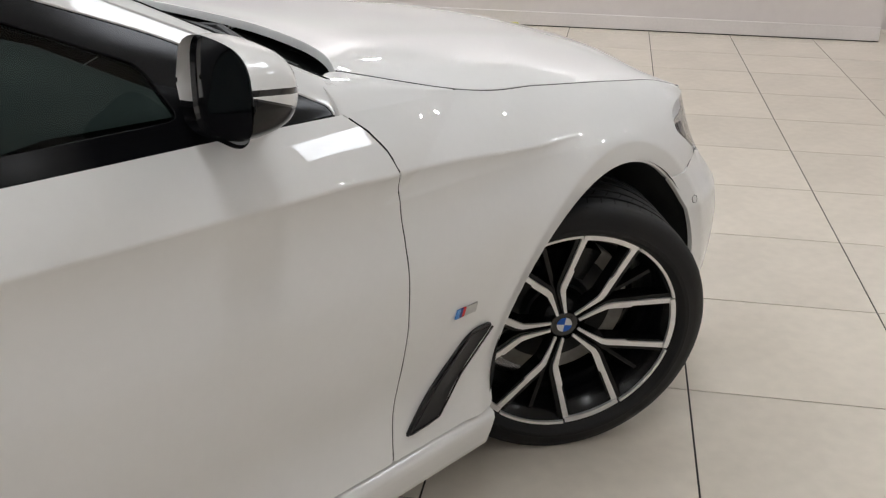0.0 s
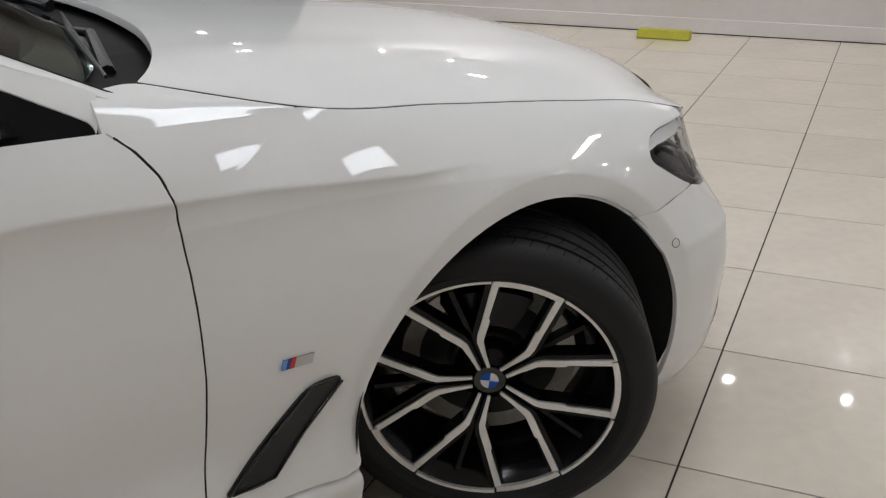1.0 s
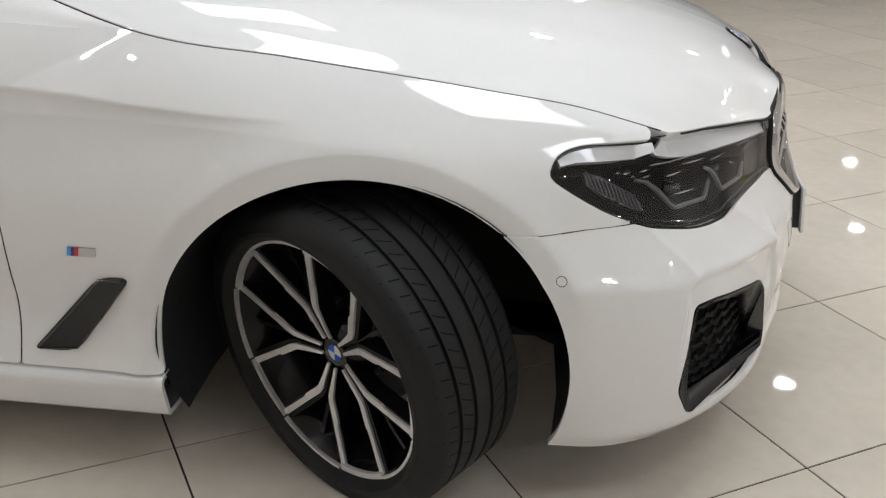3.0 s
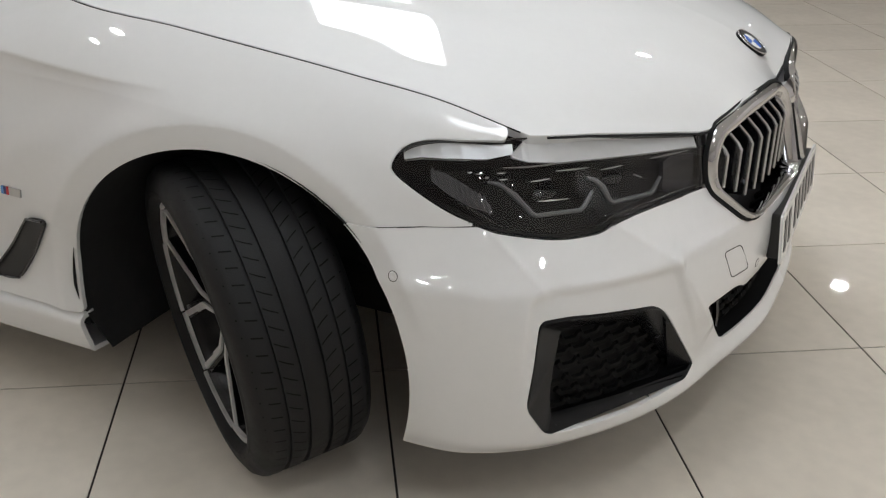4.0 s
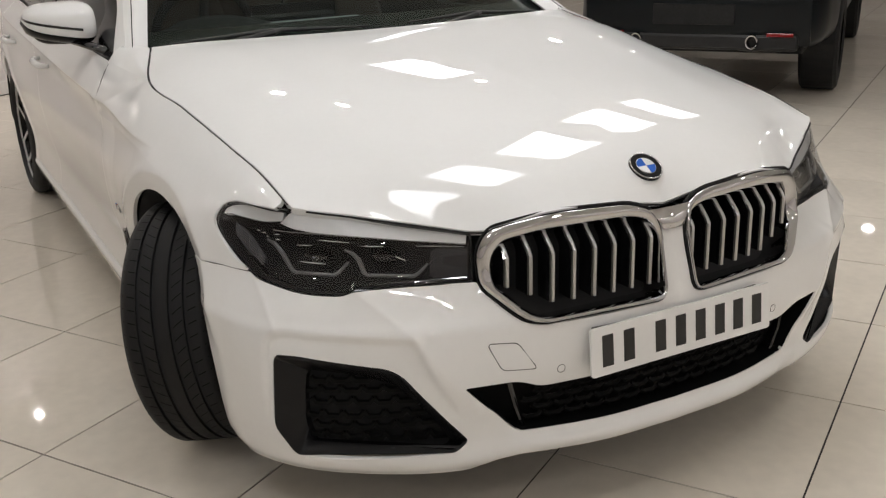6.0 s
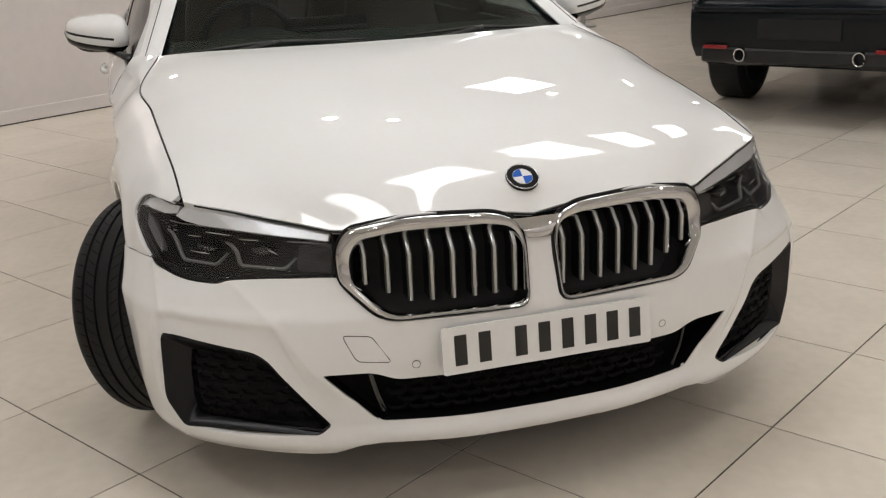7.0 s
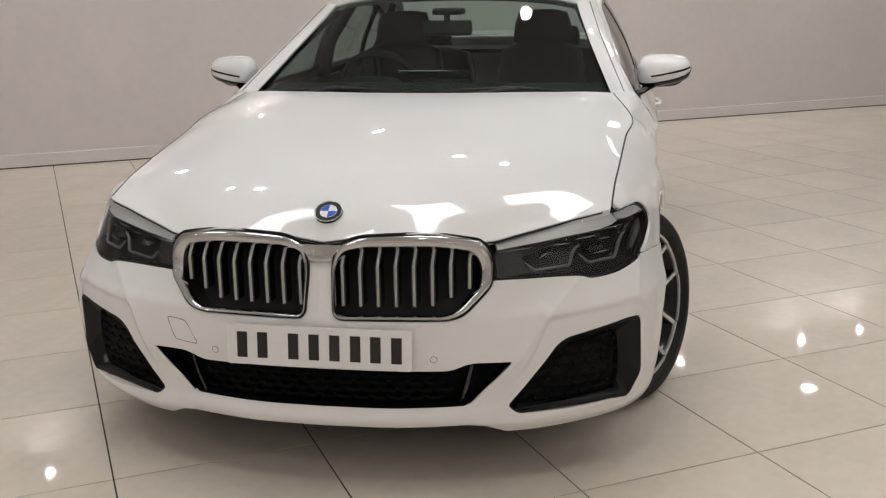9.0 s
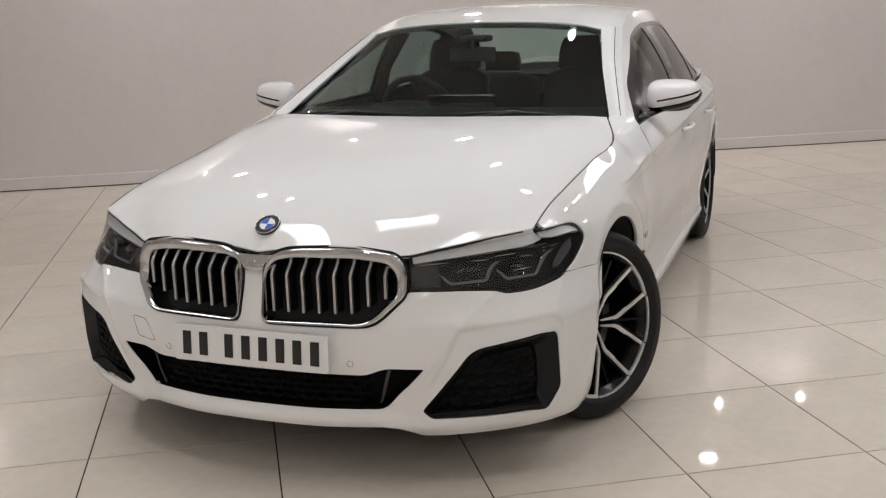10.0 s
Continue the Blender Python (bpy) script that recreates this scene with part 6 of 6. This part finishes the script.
for k in range(4):
    bm.faces.new((ring_a[k], ring_a[(k + 1) % 4], ring_b[(k + 1) % 4], ring_b[k]))
tagged(part("barrier_belt", bm, BELTRED), "red webbing belt between queue posts", "belt")

# yellow block at the foot of the wall
bm = boxed(-0.19, 0.19, -0.055, 0.055, 0.0, 0.065, bevel=0.012, seg=3)
for vtx in bm.verts:
    if vtx.co.z > 0.04:
        vtx.co.y *= 0.7
bmesh.ops.transform(bm, matrix=Matrix.Translation(ROOM @ Vector((5.22, 0.12, 0))) @ ROOM @ Matrix.Rotation(radians(90), 4, "Z"), verts=bm.verts)
tagged(part("parking_block", bm, YELLOW), "yellow plastic block against the wall", "block")


# ---- dark off-roader, tail towards the white car ----
def suv():
    m = Matrix.Translation((3.943, 3.123, 0)) @ Matrix.Rotation(radians(-52.5), 4, "Z") @ Matrix.Diagonal((0.86, 1.0, 1.0, 1.0))
    thing = empty("off_roader", "dark green off-road car with steel exhaust tips", "car")
    L, Hh = 3.75, 1.72
    # half sections of the body: (y, bottom z, waist width, roof width, roof z)
    ys = [-0.98, -0.94, -0.86, -0.6, 0.0, 0.9, 1.8, 2.3, 2.7, 3.3, 3.65, 3.75]
    low = [0.52, 0.44, 0.40, 0.38, 0.38, 0.38, 0.38, 0.38, 0.38, 0.40, 0.46, 0.55]
    wid = [0.79, 0.845, 0.90, 0.95, 0.975, 0.975, 0.975, 0.97, 0.965, 0.94, 0.86, 0.78]
    rows = []
    for y, lo, w in zip(ys, low, wid):
        back = np.interp(y, [-0.98, -0.86, -0.5], [1.15, 1.22, 1.12])
        belt = 1.14 if y < 2.3 else np.interp(y, [2.3, 2.7, 3.3, 3.75], [1.12, 1.08, 1.0, 0.86])
        rows.append([(0, y, lo), (w * 0.80, y, lo), (w * 0.97, y, lo + 0.06), (w, y, 0.72), (w * 0.985, y, 0.92), (w * 0.95, y, belt - 0.03), (w * 0.88, y, belt), (0, y, belt + 0.02)])
    B = patch(rows, 70, 50)
    wells = np.minimum(0.40 - np.hypot(B[..., 1], (B[..., 2] - 0.36)), 1) * (np.abs(B[..., 0]) > 0.5)
    wells2 = np.minimum(0.40 - np.hypot(B[..., 1] - 2.85, (B[..., 2] - 0.36)), 1) * (np.abs(B[..., 0]) > 0.5)
    keep = -np.maximum(np.where(np.abs(B[..., 0]) > 0.5, wells, -1), np.where(np.abs(B[..., 0]) > 0.5, wells2, -1))
    N = normals(B, (1, 0, 0))
    for mirror in (True, False):
        ob = sheet("body_side", B, N, keep, DARKGREEN, thing, mirror=mirror, thick=0.02)
        ob.matrix_basis = m
    tail_rows = [[(x, y + 0.03 * (abs(x) / 0.9) ** 2, z) for x in (0, 0.3, 0.56, 0.74, 0.83)] for y, z in ((-0.93, 0.42), (-1.00, 0.50), (-1.03, 0.62), (-1.03, 0.74), (-0.985, 0.775), (-0.965, 0.95), (-0.93, 1.13), (-0.86, 1.17))]
    T = patch(tail_rows, 50, 40)
    for mirror in (True, False):
        ob = sheet("tail_panel", T, normals(T, (0, -1, 0)), None, DARKGREEN, thing, mirror=mirror, thick=0.03)
        ob.matrix_basis = m
    # cabin
    cab = [[(0, y, z + 0.02), (w * 0.6, y, z + 0.01), (w * 0.93, y, z - 0.03), (w, y, z - 0.09), (0.86, yb, 1.16)] for y, z, w, yb in ((-0.62, 1.66, 0.60, -0.88), (-0.2, 1.71, 0.64, -0.3), (0.6, 1.72, 0.66, 0.6), (1.3, 1.68, 0.64, 1.5), (1.75, 1.52, 0.62, 2.2), (2.25, 1.18, 0.70, 2.4))]
    Cb = patch(cab, 50, 40)
    for mirror in (True, False):
        ob = sheet("cabin", Cb, normals(Cb, (0.3, 0, 1)), None, PRIVACY, thing, "dark glazed cabin", mirror=mirror, thick=0.01)
        ob.matrix_basis = m
    def add(name, bm, mat, label="", parent=None):
        bmesh.ops.transform(bm, matrix=m, verts=bm.verts)
        bmesh.ops.recalc_face_normals(bm, faces=bm.faces)
        return part(name, bm, mat, parent or thing, label)
    add("tailgate_glass", boxed(-0.62, 0.62, -0.90, -0.88, 1.20, 1.60, bevel=0.008, m=Matrix.Translation((0, 0.72, 0.28)) @ Matrix.Rotation(radians(-24), 4, "X") @ Matrix.Translation((0, 0.0, -0.13))), PRIVACY, "dark tailgate glass")
    add("bumper_step", boxed(-0.79, 0.79, -1.06, -0.98, 0.725, 0.765, bevel=0.012), DARKGREEN, "dark bumper step")
    add("lower_valance", boxed(-0.75, 0.75, -1.00, -0.80, 0.395, 0.50, bevel=0.02), BLACK, "black lower valance")
    add("plate_recess", boxed(-0.30, 0.30, -1.045, -1.03, 0.56, 0.69, bevel=0.006), VOID, "black bumper recess")
    for sg in (-1, 1):
        x = sg * 0.43
        pipe = lathe([(-1.09, 0.036), (-1.093, 0.044), (-1.08, 0.047), (-0.90, 0.047)], 28, "y")
        bmesh.ops.translate(pipe, verts=pipe.verts, vec=(x, 0.05, 0.455))
        add("exhaust_tip", pipe, CHROME, "chrome exhaust tip")
        inner_pipe = lathe([(-1.05, 0.0), (-1.05, 0.036), (-1.09, 0.036)], 24, "y")
        bmesh.ops.translate(inner_pipe, verts=inner_pipe.verts, vec=(x, 0.05, 0.455))
        add("exhaust_bore", inner_pipe, VOID)
        add("reflector", boxed(min(sg * 0.53, sg * 0.72), max(sg * 0.53, sg * 0.72), -1.018, -1.0, 0.487, 0.512, bevel=0.004), REFLECTOR, "red reflector strip")
        add("tail_lamp", boxed(min(sg * 0.65, sg * 0.835), max(sg * 0.65, sg * 0.835), -0.985, -0.90, 0.86, 1.08, bevel=0.02), REFLECTOR, "dark red tail lamp")
        for y in (0.0, 2.85):
            tyre = lathe([(-0.14, 0.23), (-0.155, 0.28), (-0.145, 0.335), (-0.12, 0.36), (0.12, 0.36), (0.145, 0.335), (0.155, 0.28), (0.14, 0.23)], 48)
            bmesh.ops.translate(tyre, verts=tyre.verts, vec=(sg * 0.845, y, 0.36))
            t = add("wheel", tyre, RUBBER, "black wheel with dark rim")
            rim = lathe([(0.06, 0.0), (0.07, 0.10), (0.09, 0.22), (0.11, 0.235)], 32)
            bmesh.ops.scale(rim, vec=(sg, 1, 1), verts=rim.verts)
            bmesh.ops.recalc_face_normals(rim, faces=rim.faces)
            bmesh.ops.translate(rim, verts=rim.verts, vec=(sg * 0.845, y, 0.36))
            add("rim", rim, DARKALLOY, "dark rim", t)
    add("underside", boxed(-0.78, 0.78, -0.85, 3.6, 0.36, 0.60, bevel=0.02), VOID)
    return thing


suv()
